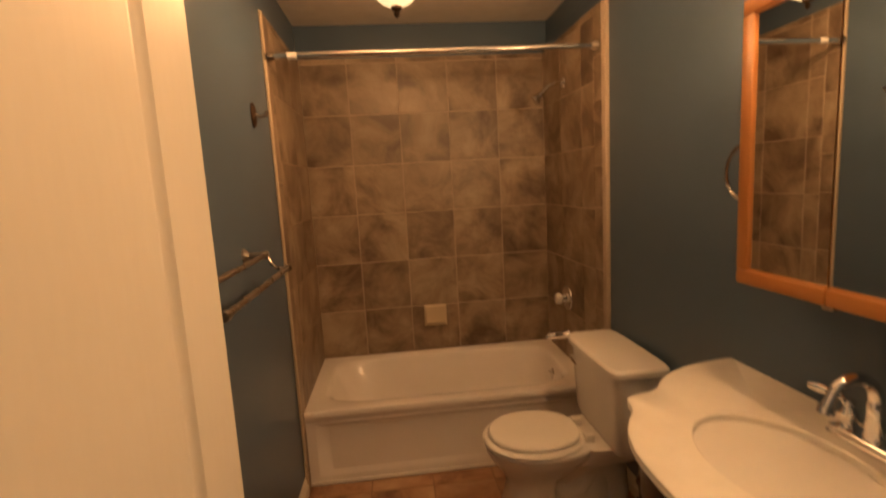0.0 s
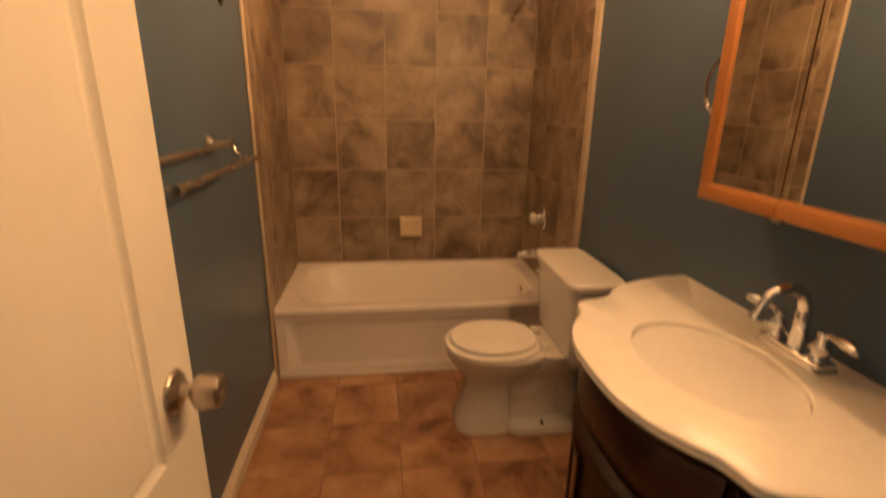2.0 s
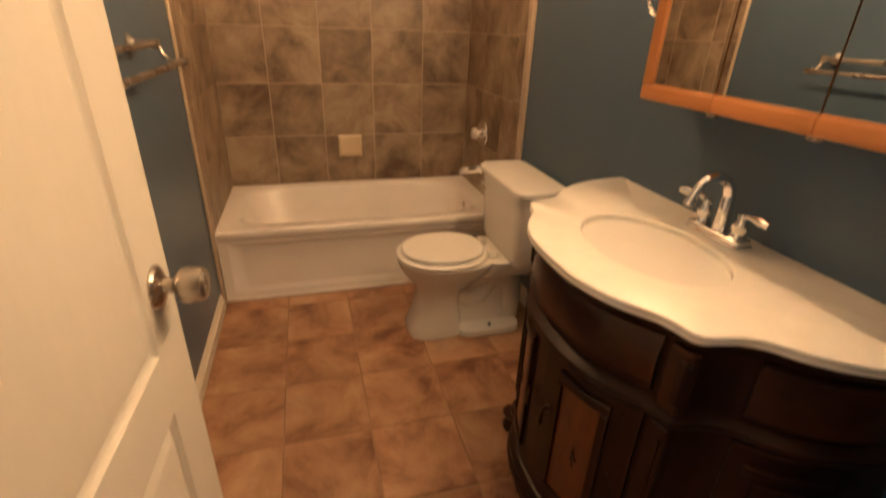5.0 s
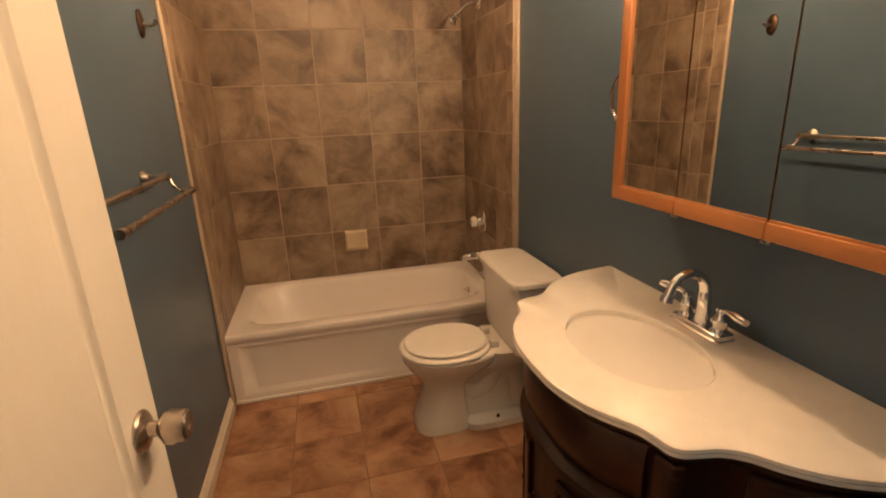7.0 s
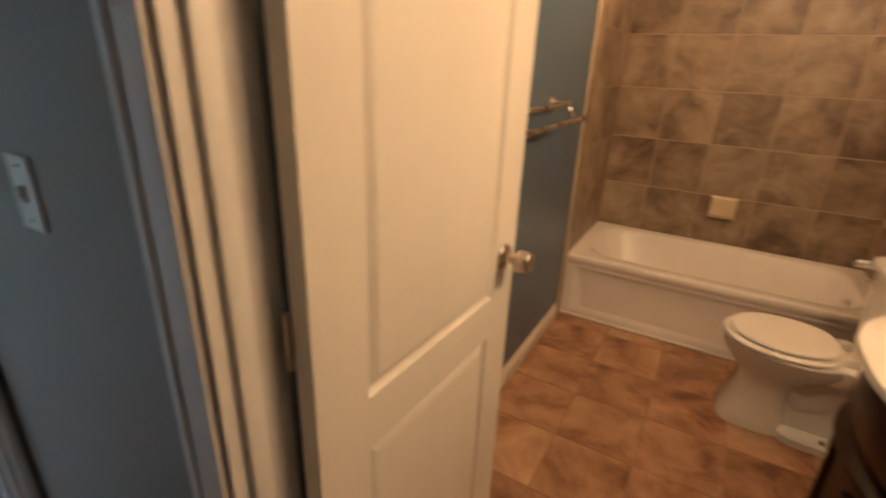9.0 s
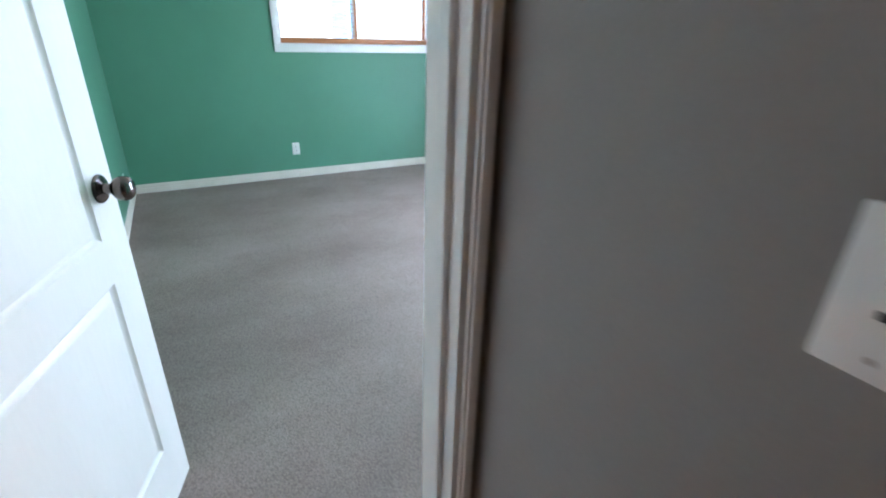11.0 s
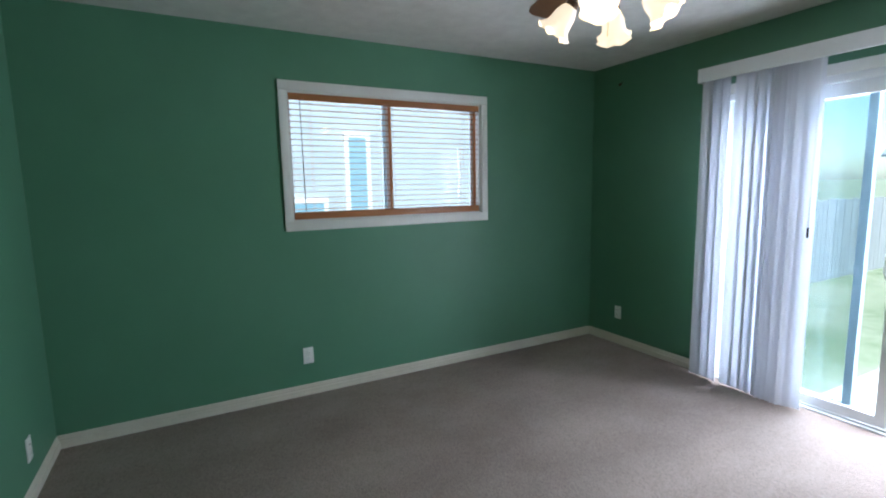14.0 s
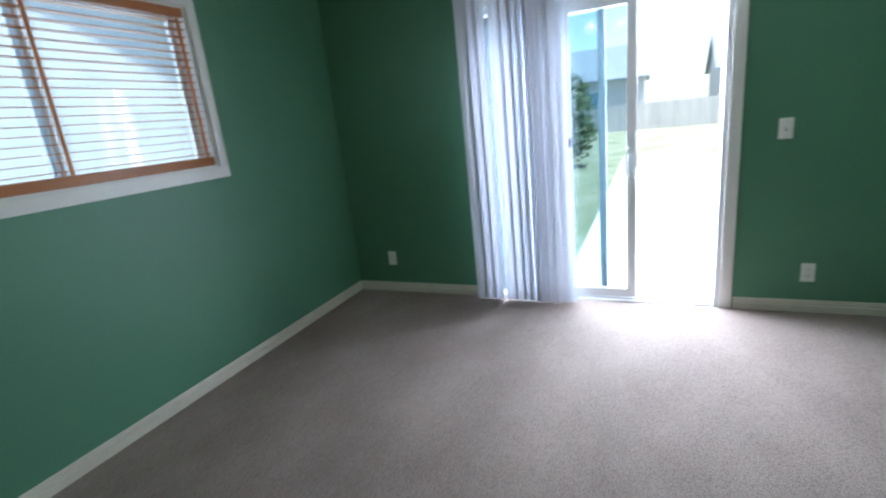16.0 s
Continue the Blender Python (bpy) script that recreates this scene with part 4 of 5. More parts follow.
def ceiling_lamp():
    cx, cy = 0.58, -1.2
    root = thing("ceiling_lamp", "lit frosted bowl ceiling lamp with dark bronze openwork rim", "ceiling lamp", pose(cx, cy, 0))
    bm = bmesh.new()
    lathe(bm, [(0.0, 2.44), (0.065, 2.44), (0.065, 2.43), (0.045, 2.415), (0.016, 2.405), (0.010, 2.39), (0.010, 2.25), (0.02, 2.24), (0.0, 2.235)], n=24)
    part("canopy", bm, BRONZE, root)
    bm = bmesh.new()
    lathe(bm, [(0.0, 2.112), (0.026, 2.114), (0.058, 2.132), (0.084, 2.158), (0.101, 2.186), (0.110, 2.216), (0.106, 2.216), (0.082, 2.17), (0.05, 2.138), (0.0, 2.122)], n=40, cap0=False, cap1=False)
    b = part("bowl", bm, FROST, root, "lit frosted alabaster glass bowl")
    b.visible_shadow = False
    bm = bmesh.new()
    for r, z, t in ((0.118, 2.219, 0.010), (0.158, 2.240, 0.006)):
        loft(bm, [[Vector(((r + t * math.cos(2 * math.pi * k / 8)) * math.cos(2 * math.pi * i / 48), (r + t * math.cos(2 * math.pi * k / 8)) * math.sin(2 * math.pi * i / 48), z + t * math.sin(2 * math.pi * k / 8))) for i in range(48)] for k in range(9)], False, False)
    part("rim", bm, BRONZE, root)
    for i in range(22):
        a = 2 * math.pi * i / 22
        u, v = Vector((math.cos(a), math.sin(a), 0)), Vector((-math.sin(a), math.cos(a), 0))
        bm = bmesh.new()
        ring = [(0.122, 0, 2.222), (0.136, 0.015, 2.231), (0.152, 0.012, 2.241), (0.166, 0, 2.247), (0.152, -0.012, 2.241), (0.136, -0.015, 2.231), (0.122, 0, 2.222)]
        tube(bm, [u * r + v * w + Vector((0, 0, z)) for r, w, z in ring], 0.0055, 6)
        part("leaf", bm, BRONZE, root)
    for i in range(3):
        a = 2 * math.pi * i / 3 + 0.5
        u = Vector((math.cos(a), math.sin(a), 0))
        bm = bmesh.new()
        pts = [u * 0.115 + Vector((0, 0, 2.222)), u * 0.085 + Vector((0, 0, 2.29)), u * 0.05 + Vector((0, 0, 2.33)), u * 0.045 + Vector((0, 0, 2.37)), u * 0.065 + Vector((0, 0, 2.395)), u * 0.082 + Vector((0, 0, 2.38)), u * 0.075 + Vector((0, 0, 2.36)), u * 0.063 + Vector((0, 0, 2.368))]
        tube(bm, pts, 0.004, 8)
        part("scroll_arm", bm, BRONZE, root)
    bm = bmesh.new()
    lathe(bm, [(0.0, 2.116), (0.020, 2.114), (0.020, 2.104), (0.008, 2.098), (0.012, 2.088), (0.005, 2.078), (0.0, 2.072)], n=16)
    part("finial", bm, BRONZE, root)
    point_lamp("bowl_light", (cx, cy, 2.19), 7.0, TUNGSTEN, 0.06)


ceiling_lamp()

# ---- bathroom fittings ----
rail = thing("shower_curtain_rod", "chrome tension shower rod with a white label", "curtain rod", pose(0, 0, 0))
bm = bmesh.new()
rod(bm, (0.02, -0.80, 2.06), (W - 0.02, -0.83, 2.06), 0.0125, 18)
part("rod", bm, CHROME, rail)
bm = bmesh.new()
rod(bm, (0.06, -0.801, 2.06), (0.50, -0.8095, 2.06), 0.0142, 18)
part("sleeve", bm, CHROME, rail)
for x, s in ((0.018, 1), (W - 0.018, -1)):
    bm = bmesh.new()
    lathe(bm, [(0.022, 0), (0.022, 0.012), (0.017, 0.022), (0.015, 0.03)], (x, -0.80 if s > 0 else -0.83, 2.06), (s, 0, 0), 20)
    part("end_cap", bm, NICKEL, rail)
bm = bmesh.new()
rod(bm, (0.105, -0.802, 2.06), (0.145, -0.803, 2.06), 0.0147, 18)
part("sticker", bm, PLATE, rail, "white paper label")

head = thing("shower_fixture", "chrome shower head on a bent arm", "shower head", pose(0, 0, 0))
bm = bmesh.new()
lathe(bm, [(0.03, 0), (0.028, 0.006), (0.012, 0.012)], (W - 0.014, -0.37, 1.99), (-1, 0, 0), 20)
tube(bm, [(W - 0.014, -0.37, 1.99), (W - 0.06, -0.37, 1.99), (W - 0.10, -0.37, 1.97), (W - 0.14, -0.37, 1.93)], 0.009, 12)
part("arm", bm, CHROME, head)
bm = bmesh.new()
lathe(bm, [(0.010, 0), (0.015, 0.006), (0.015, 0.016), (0.012, 0.02), (0.02, 0.034), (0.029, 0.05), (0.029, 0.058), (0.024, 0.06)], (W - 0.136, -0.37, 1.934), (-0.72, 0, -0.7), 20)
part("nozzle", bm, CHROME, head)

valve = thing("shower_valve", "chrome round shower valve with clear knob", "valve", pose(0, 0, 0))
bm = bmesh.new()
lathe(bm, [(0.075, 0), (0.073, 0.006), (0.055, 0.012), (0.03, 0.015), (0.022, 0.035)], (W - 0.014, -0.37, 0.76), (-1, 0, 0), 32)
part("escutcheon", bm, CHROME, valve)
bm = bmesh.new()
lathe(bm, [(0.018, 0), (0.032, 0.006), (0.034, 0.02), (0.028, 0.034), (0.0, 0.037)], (W - 0.05, -0.37, 0.76), (-1, 0, 0), 10)
part("knob", bm, SEAT, valve, "pale acrylic knob")

spout = thing("tub_spout", "chrome bath spout over the tub", "faucet", pose(0, 0, 0))
bm = bmesh.new()
tube(bm, [(W - 0.014, -0.37, 0.54), (W - 0.03, -0.37, 0.54), (W - 0.09, -0.37, 0.54), (W - 0.135, -0.37, 0.535), (W - 0.15, -0.37, 0.522)], [0.032, 0.026, 0.024, 0.022, 0.017], 18)
part("body", bm, CHROME, spout)

dish = thing("soap_dish", "almond ceramic soap dish set in the tile", "soap dish", pose(0, 0, 0))
bm = bmesh.new()


def dish_ring(d, y):
    return [Vector((0.672 + d, y, 0.555 + d)), Vector((0.818 - d, y, 0.555 + d)), Vector((0.818 - d, y, 0.693 - d)), Vector((0.672 + d, y, 0.693 - d))]


loft(bm, [dish_ring(0, -0.008), dish_ring(0.002, -0.026), dish_ring(0.012, -0.032), dish_ring(0.020, -0.030), dish_ring(0.030, -0.026)], cap0=False)
part("plate", bm, CREAM, dish)
bm = bmesh.new()
loft(bm, [[Vector((x, -0.010, 0.575)), Vector((x, -0.052, 0.572)), Vector((x, -0.062, 0.583)), Vector((x, -0.062, 0.594)), Vector((x, -0.054, 0.592)), Vector((x, -0.048, 0.584)), Vector((x, -0.010, 0.587))] for x in (0.685, 0.745, 0.805)])
part("tray", bm, CREAM, dish)


def towel_rack():
    root = thing("towel_rack", "brushed nickel double towel bar on the wall", "towel rack", pose(0, 0, 0))
    for y in (-1.36, -1.98):
        bm = bmesh.new()
        lathe(bm, [(0.026, 0), (0.026, 0.005), (0.018, 0.012), (0.011, 0.02), (0.010, 0.055), (0.014, 0.062), (0.014, 0.082), (0.0, 0.086)], (0.0005, y, 1.262), (1, 0, 0), 18)
        part("post", bm, NICKEL, root)
        bm = bmesh.new()
        tube(bm, [(0.078, y, 1.258), (0.088, y, 1.232), (0.105, y, 1.214), (0.138, y, 1.212)], [0.006, 0.006, 0.006, 0.007], 10)
        lathe(bm, [(0.0, -0.016), (0.012, -0.014), (0.013, 0.0), (0.012, 0.014), (0.0, 0.016)], (0.142, y, 1.212), (0, 1, 0), 14)
        part("arm", bm, NICKEL, root)
    for x, z in ((0.072, 1.262), (0.142, 1.212)):
        bm = bmesh.new()
        rod(bm, (x, -1.36, z), (x, -1.98, z), 0.0085, 14)
        part("bar", bm, NICKEL, root)


towel_rack()
hook = thing("robe_hook", "dark bronze oval robe hook on blue wall", "hook", pose(0, 0, 0))
bm = bmesh.new()
loft(bm, [[Vector((x, -1.06 + r * 0.62 * math.cos(a), 1.775 + r * math.sin(a))) for a in (2 * math.pi * i / 24 for i in range(24))] for x, r in ((0.0005, 0.048), (0.006, 0.047), (0.011, 0.036), (0.014, 0.02))])
part("back_plate", bm, BRONZE, hook)
bm = bmesh.new()
tube(bm, [(0.012, -1.06, 1.775), (0.03, -1.06, 1.768), (0.048, -1.06, 1.772), (0.058, -1.06, 1.787)], [0.007, 0.006, 0.006, 0.009], 10)
part("prong", bm, NICKEL, hook)

ringob = thing("towel_ring", "brushed nickel towel ring on blue wall", "towel ring", pose(0, 0, 0))
bm = bmesh.new()
lathe(bm, [(0.024, 0), (0.024, 0.005), (0.012, 0.012), (0.010, 0.065), (0.013, 0.07), (0.0, 0.078)], (WR - 0.0005, -1.812, 1.53), (-1, 0, 0), 18)
part("post", bm, NICKEL, ringob)
bm = bmesh.new()
loft(bm, [[p + 0.0055 * (math.cos(2 * math.pi * k / 8) * (p - Vector((W - 0.042, -1.812, 1.455))).normalized() + math.sin(2 * math.pi * k / 8) * Vector((1, 0, 0))) for k in range(8)] for p in arc((W - 0.042, -1.812, 1.455), 0.075, 0, 360, (0, 1, 0), (0, 0, 1), 36)], False, False)
part("ring", bm, NICKEL, ringob)


# ---- bedroom: window, blind ----
def window():
    root = tagged(new("window_1"), "white framed sliding window with wooden blind", "window", kind="structure")
    c = 0.062
    o0, o1, p0, p1 = WY0 - 0.05, WY1 + 0.055, WZ0 - 0.062, WZ1 + 0.06
    for d in ((o0, o1, p0, WZ0 + 0.002), (o0, o1, WZ1 - 0.002, p1), (o0, WY0 + 0.002, WZ0 + 0.002, WZ1 - 0.002), (WY1 - 0.002, o1, WZ0 + 0.002, WZ1 - 0.002)):
        part("casing", boxes((XB + 0.001, XB + 0.017, d[0], d[1], d[2], d[3]), bevel=0.003), WHITE, root)
    for d in ((WY0, WY1, WZ0, WZ0 + 0.012), (WY0, WY1, WZ1 - 0.012, WZ1), (WY0, WY0 + 0.012, WZ0 + 0.012, WZ1 - 0.012), (WY1 - 0.012, WY1, WZ0 + 0.012, WZ1 - 0.012)):
        part("reveal", boxes((XB - 0.13, XB - 0.0005, *d)), WHITE, root)
    m = -1.845
    for a, b, x in ((WY0 + 0.012, m + 0.02, XB - 0.10), (m - 0.02, WY1 - 0.012, XB - 0.125)):
        sash = part("sash", boxes((x, x + 0.022, a, b, WZ0 + 0.012, WZ0 + 0.045), (x, x + 0.022, a, b, WZ1 - 0.045, WZ1 - 0.012), (x, x + 0.022, a, a + 0.022, WZ0 + 0.045, WZ1 - 0.045), (x, x + 0.022, b - 0.022, b, WZ0 + 0.045, WZ1 - 0.045)), VINYL, root)
        g = part("pane", boxes((x + 0.009, x + 0.013, a + 0.023, b - 0.023, WZ0 + 0.046, WZ1 - 0.046)), GLASS, sash)
        g.visible_shadow = False


window()


def wooden_blind():
    root = thing("wooden_blind", "stained wooden slat blind, lowered with slats open", "window blind", pose(0, 0, 0))
    y0, y1, xc = WY0 + 0.016, WY1 - 0.016, XB - 0.030
    part("valance", boxes((XB - 0.012, XB - 0.002, y0 - 0.002, y1 + 0.002, 2.016, 2.062), bevel=0.003), BLINDWOOD, root)
    part("head_rail", boxes((XB - 0.055, XB - 0.0125, y0, y1, 2.025, 2.06)), BLINDWOOD, root)
    part("bottom_rail", boxes((xc - 0.020, xc + 0.028, y0, y1, 1.238, 1.286), bevel=0.004), BLINDWOOD, root)
    bm = bmesh.new()
    box(bm, -0.0225, 0.0225, y0, y1, -0.0017, 0.0017)
    slat = mesh_of("slat", bm, BLINDWOOD, smooth=False)
    n = 19
    for i in range(n):
        s = new("slat", slat)
        s.parent = root
        s.matrix_world = pose(xc, random.uniform(-0.002, 0.002), 1.305 + i * 0.0385, 0, 1 + random.uniform(-1.0, 1.0), 0)
    for y in (y0 + 0.14, (y0 + y1) / 2, y1 - 0.14):
        bm = bmesh.new()
        for dx in (-0.024, 0.024):
            rod(bm, (xc + dx, y, 1.25), (xc + dx, y, 2.03), 0.0009, 6)
        part("ladder_cord", bm, BLINDWOOD, root)
    for y in (y1 - 0.052, -1.845 - 0.011):
        part("tape", boxes((xc + 0.0245, xc + 0.026, y, y + 0.022, 1.2865, 2.014)), TAPE, root, "orange cloth ladder tape")
    bm = bmesh.new()
    rod(bm, (XB + 0.003, y0 + 0.075, 1.29), (XB + 0.003, y0 + 0.07, 2.02), 0.003, 8)
    part("tilt_wand", bm, BRONZE, root)


wooden_blind()


# ---- bedroom: sliding glass door, vertical blind ----
def glass_door():
    root = tagged(new("door_3"), "white vinyl sliding glass door, slid open", "glass door", kind="structure")
    for d in ((SX0, SX0 + 0.035, 0.0, SH), (SX1 - 0.035, SX1, 0.0, SH), (SX0 + 0.035, SX1 - 0.035, SH - 0.045, SH)):
        part("frame", boxes((d[0], d[1], YN + 0.004, YN + 0.13, d[2], d[3]), bevel=0.002), VINYL, root)
    part("sill", boxes((SX0 + 0.035, SX1 - 0.035, YN + 0.004, YN + 0.135, -0.02, 0.022), (SX0 + 0.035, SX1 - 0.035, YN + 0.028, YN + 0.034, 0.022, 0.036), (SX0 + 0.035, SX1 - 0.035, YN + 0.078, YN + 0.084, 0.022, 0.036)), VINYL, root)
    for nm, x0, x1, y in (("fixed_panel", SX0 + 0.036, -2.852, YN + 0.085), ("sliding_panel", -3.47, -2.665, YN + 0.036)):
        s, z0, z1 = (0.045 if nm == "fixed_panel" else 0.056), 0.037, SH - 0.048
        bm = boxes((x0, x0 + s, y, y + 0.036, z0, z1), (x1 - s, x1, y, y + 0.036, z0, z1), (x0 + s, x1 - s, y, y + 0.036, z0, z0 + 0.06), (x0 + s, x1 - s, y, y + 0.036, z1 - 0.075, z1))
        # fixed panel takes the vinyl with backlit shade painted in
        p = part(nm, bm, BACKLITVINYL if nm == "fixed_panel" else VINYL, root)
        g = part("pane", boxes((x0 + s + 0.001, x1 - s - 0.001, y + 0.015, y + 0.021, z0 + 0.061, z1 - 0.076)), DOORGLASS, p)
        g.visible_shadow = False
        if nm == "sliding_panel":
            bm = bmesh.new()
            tube(bm, [(x1 - 0.05, y, 1.06), (x1 - 0.05, y - 0.03, 1.055), (x1 - 0.058, y - 0.045, 1.02), (x1 - 0.06, y - 0.045, 0.93), (x1 - 0.05, y - 0.03, 0.885), (x1 - 0.05, y, 0.88)], [0.008] * 6, 10)
            part("handle", bm, VINYL, p, "white pull handle")
            part("latch", boxes((x1 + 0.0005, x1 + 0.007, y + 0.008, y + 0.028, 0.93, 1.01), bevel=0.002), DARKSLOT, p, "black latch plate")
    for d in ((SX1 - 0.004, SX1 + 0.062, 0.0, SH + 0.06), (SX0 - 0.05, SX0 + 0.004, 0.0, SH + 0.06)):
        part("casing", boxes((d[0], d[1], YN - 0.016, YN - 0.001, d[2], d[3]), bevel=0.003), WHITE, root)
    part("casing", boxes((SX0 + 0.004, SX1 - 0.004, YN - 0.016, YN - 0.001, SH - 0.004, SH + 0.06), bevel=0.003), WHITE, root)


glass_door()


def vertical_blind():
    root = thing("vertical_blind", "white vertical blind drawn aside in a stack", "window blind", pose(0, 0, 0))
    yv = 0.055
    part("valance", boxes((-3.775, -2.035, yv - 0.055, yv - 0.047, 2.112, 2.203), (-3.775, -3.767, yv - 0.047, YN - 0.001, 2.112, 2.203), (-2.043, -2.035, yv - 0.047, YN - 0.001, 2.112, 2.203), (-3.767, -2.043, yv - 0.047, YN - 0.001, 2.195, 2.203)), VINYL, root)
    part("track", boxes((-3.76, -2.05, yv - 0.02, yv + 0.02, 2.13, 2.165)), VINYL, root)
    bm = bmesh.new()
    w = 0.089
    pts = [(-w / 2 + w * i / 8, 0.009 * (1 - (2 * i / 8 - 1) ** 2)) for i in range(9)]
    loft(bm, [[Vector((x, y, z)) for x, y in pts] + [Vector((x, y + 0.0012, z)) for x, y in reversed(pts)] for z in (0.022, 2.125)])
    vane = mesh_of("vane", bm, VANE)
    stack = ((-3.732, -10), (-3.668, -14), (-3.605, -22), (-3.502, -6), (-3.440, -8), (-3.380, -12), (-3.330, -25), (-3.282, 34), (-3.252, 40), (-3.222, 43), (-3.192, 45), (-3.162, 46), (-3.132, 48), (-3.088, 20))
    for i, (x, a) in enumerate(stack):
        v = new("vane", vane)
        v.parent = root
        v.matrix_world = pose(x, yv + 0.006 * math.sin(i * 2.1), 0, 0, 0, a)
    bm = bmesh.new()
    rod(bm, (-3.055, yv - 0.03, 1.15), (-3.055, yv - 0.02, 2.13), 0.004, 8)
    part("wand", bm, VINYL, root)
    bm = bmesh.new()
    lathe(bm, [(0.006, 0), (0.007, 0.03), (0.005, 0.06)], (-3.055, yv - 0.03, 1.10), (0, 0, 1), 10)
    part("wand_tip", bm, DARKSLOT, root)


vertical_blind()

bm = bmesh.new()
lathe(bm, [(0.012, 0), (0.012, 0.004), (0.006, 0.01), (0.006, 0.02)], (XB + 0.30, YN - 0.0005, 2.27), (0, -1, 0), 12)
tube(bm, [(XB + 0.30, YN - 0.018, 2.27), (XB + 0.31, YN - 0.03, 2.255), (XB + 0.335, YN - 0.034, 2.26), (XB + 0.345, YN - 0.03, 2.28)], 0.004, 8)
thing("wall_hook", "small dark metal hook high on green wall", "hook", bm=bm, material=BRONZE)


# ---- ceiling fan ----
def ceiling_fan():
    cx, cy = -3.0, -1.70
    root = thing("ceiling_fan", "brown ceiling fan with four lit tulip glass shades", "ceiling fan", pose(cx, cy, 0))
    bm = bmesh.new()
    lathe(bm, [(0.0, 2.44), (0.075, 2.44), (0.075, 2.425), (0.055, 2.405), (0.02, 2.395), (0.02, 2.37)], n=24)
    part("canopy", bm, BRONZE, root)
    bm = bmesh.new()
    lathe(bm, [(0.0, 2.385), (0.05, 2.383), (0.105, 2.365), (0.12, 2.34), (0.12, 2.295), (0.10, 2.275), (0.06, 2.268), (0.0, 2.268)], n=32)
    part("motor", bm, BRONZE, root)
    bm = bmesh.new()
    lathe(bm, [(0.0, 2.268), (0.035, 2.266), (0.035, 2.225), (0.06, 2.205), (0.06, 2.165), (0.045, 2.135), (0.02, 2.12), (0.0, 2.115)], n=24)
    part("switch_housing", bm, BRONZE, root)
    for i in range(5):
        a = 2 * math.pi * i / 5 + 0.35
        m = pose(0, 0, 2.292, 0, 0, math.degrees(a))
        bm = bmesh.new()
        rows = [(0.19, 0.045), (0.25, 0.058), (0.45, 0.066), (0.60, 0.068), (0.645, 0.055), (0.665, 0.025)]
        loft(bm, [[m @ Vector((r, s * h, dz + s * h * 0.2)) for s, dz in ((-1, 0), (1, 0), (1, 0.006), (-1, 0.006))] for r, h in rows])
        blade = part("blade", bm, FANWOOD, root)
        bm = bmesh.new()
        loft(bm, [[m @ Vector((r, s * h, dz)) for s, dz in ((-1, -0.006), (1, -0.006), (1, -0.001), (-1, -0.001))] for r, h in ((0.095, 0.016), (0.16, 0.012), (0.20, 0.035), (0.235, 0.03))])
        part("blade_iron", bm, BRONZE, blade)
    for i in range(4):
        a = 2 * math.pi * i / 4 + 0.62
        u = Vector((math.cos(a), math.sin(a), 0))
        tip = u * 0.125 + Vector((0, 0, 2.147))
        bm = bmesh.new()
        tube(bm, [u * 0.04 + Vector((0, 0, 2.15)), u * 0.08 + Vector((0, 0, 2.163)), u * 0.108 + Vector((0, 0, 2.161)), tip], 0.009, 10)
        ax = (u * 0.62 + Vector((0, 0, -0.78))).normalized()
        lathe(bm, [(0.012, -0.004), (0.026, 0.004), (0.028, 0.02), (0.024, 0.026)], tip, ax, 18)
        arm = part("lamp_arm", bm, BRONZE, root)
        q = Vector((0, 0, 1)).rotation_difference(ax)
        bm = bmesh.new()
        rings = []
        prof = ((0.024, 0.02), (0.034, 0.035), (0.044, 0.06), (0.046, 0.085), (0.050, 0.108), (0.062, 0.128), (0.070, 0.136))
        for k, (r, h) in enumerate(prof):
            wv = (0, 0, 0, 0.01, 0.04, 0.10, 0.14)[k]
            rings.append([tip + q @ Vector((r * (1 + wv * math.cos(6 * t)) * math.cos(t), r * (1 + wv * math.cos(6 * t)) * math.sin(t), h - wv * 0.06 * math.cos(6 * t))) for t in (2 * math.pi * j / 48 for j in range(48))])
        loft(bm, rings, cap0=False, cap1=False)
        sh = part("shade", bm, TULIP, arm, "lit frosted tulip glass shade with wavy rim")
        sh.visible_shadow = False
        bm = bmesh.new()
        c = tip + ax * 0.075
        lathe(bm, [(0.0, -0.03), (0.014, -0.02), (0.024, 0.0), (0.026, 0.018), (0.018, 0.036), (0.0, 0.042)], c, ax, 16)
        part("bulb", bm, GLOBE, arm)
        p = Vector((cx, cy, 0)) + tip + ax * 0.12
        point_lamp("fan_light", p, 0.15, WARM, 0.04)
    bm = bmesh.new()
    tube(bm, [(0.02, -0.02, 2.125), (0.021, -0.02, 2.06), (0.021, -0.02, 1.99)], 0.0012, 6)
    part("pull_chain", bm, BRASS, root)


ceiling_fan()


# ---- outdoors ----
FENCEWOOD = mat("weathered_fence", (0.34, 0.34, 0.34), (0.48, 0.475, 0.47), 0.9, scale=3, fine=30, bump=0.3, stretch=(1, 1, 0.1), per_object=True)
SIDING = mat("pale_siding", (0.38, 0.39, 0.40), (0.46, 0.47, 0.48), 0.7, scale=2, fine=30)
ROOF = mat("grey_shingles", (0.16, 0.19, 0.22), (0.26, 0.30, 0.34), 0.9, scale=2, fine=25, bump=0.4)
BLUETRIM = mat("blue_grey_trim", (0.20, 0.32, 0.38), (0.26, 0.38, 0.44), 0.6)
LEAF = mat("leaves", (0.05, 0.09, 0.035), (0.11, 0.16, 0.06), 0.7, scale=1.5, fine=12)
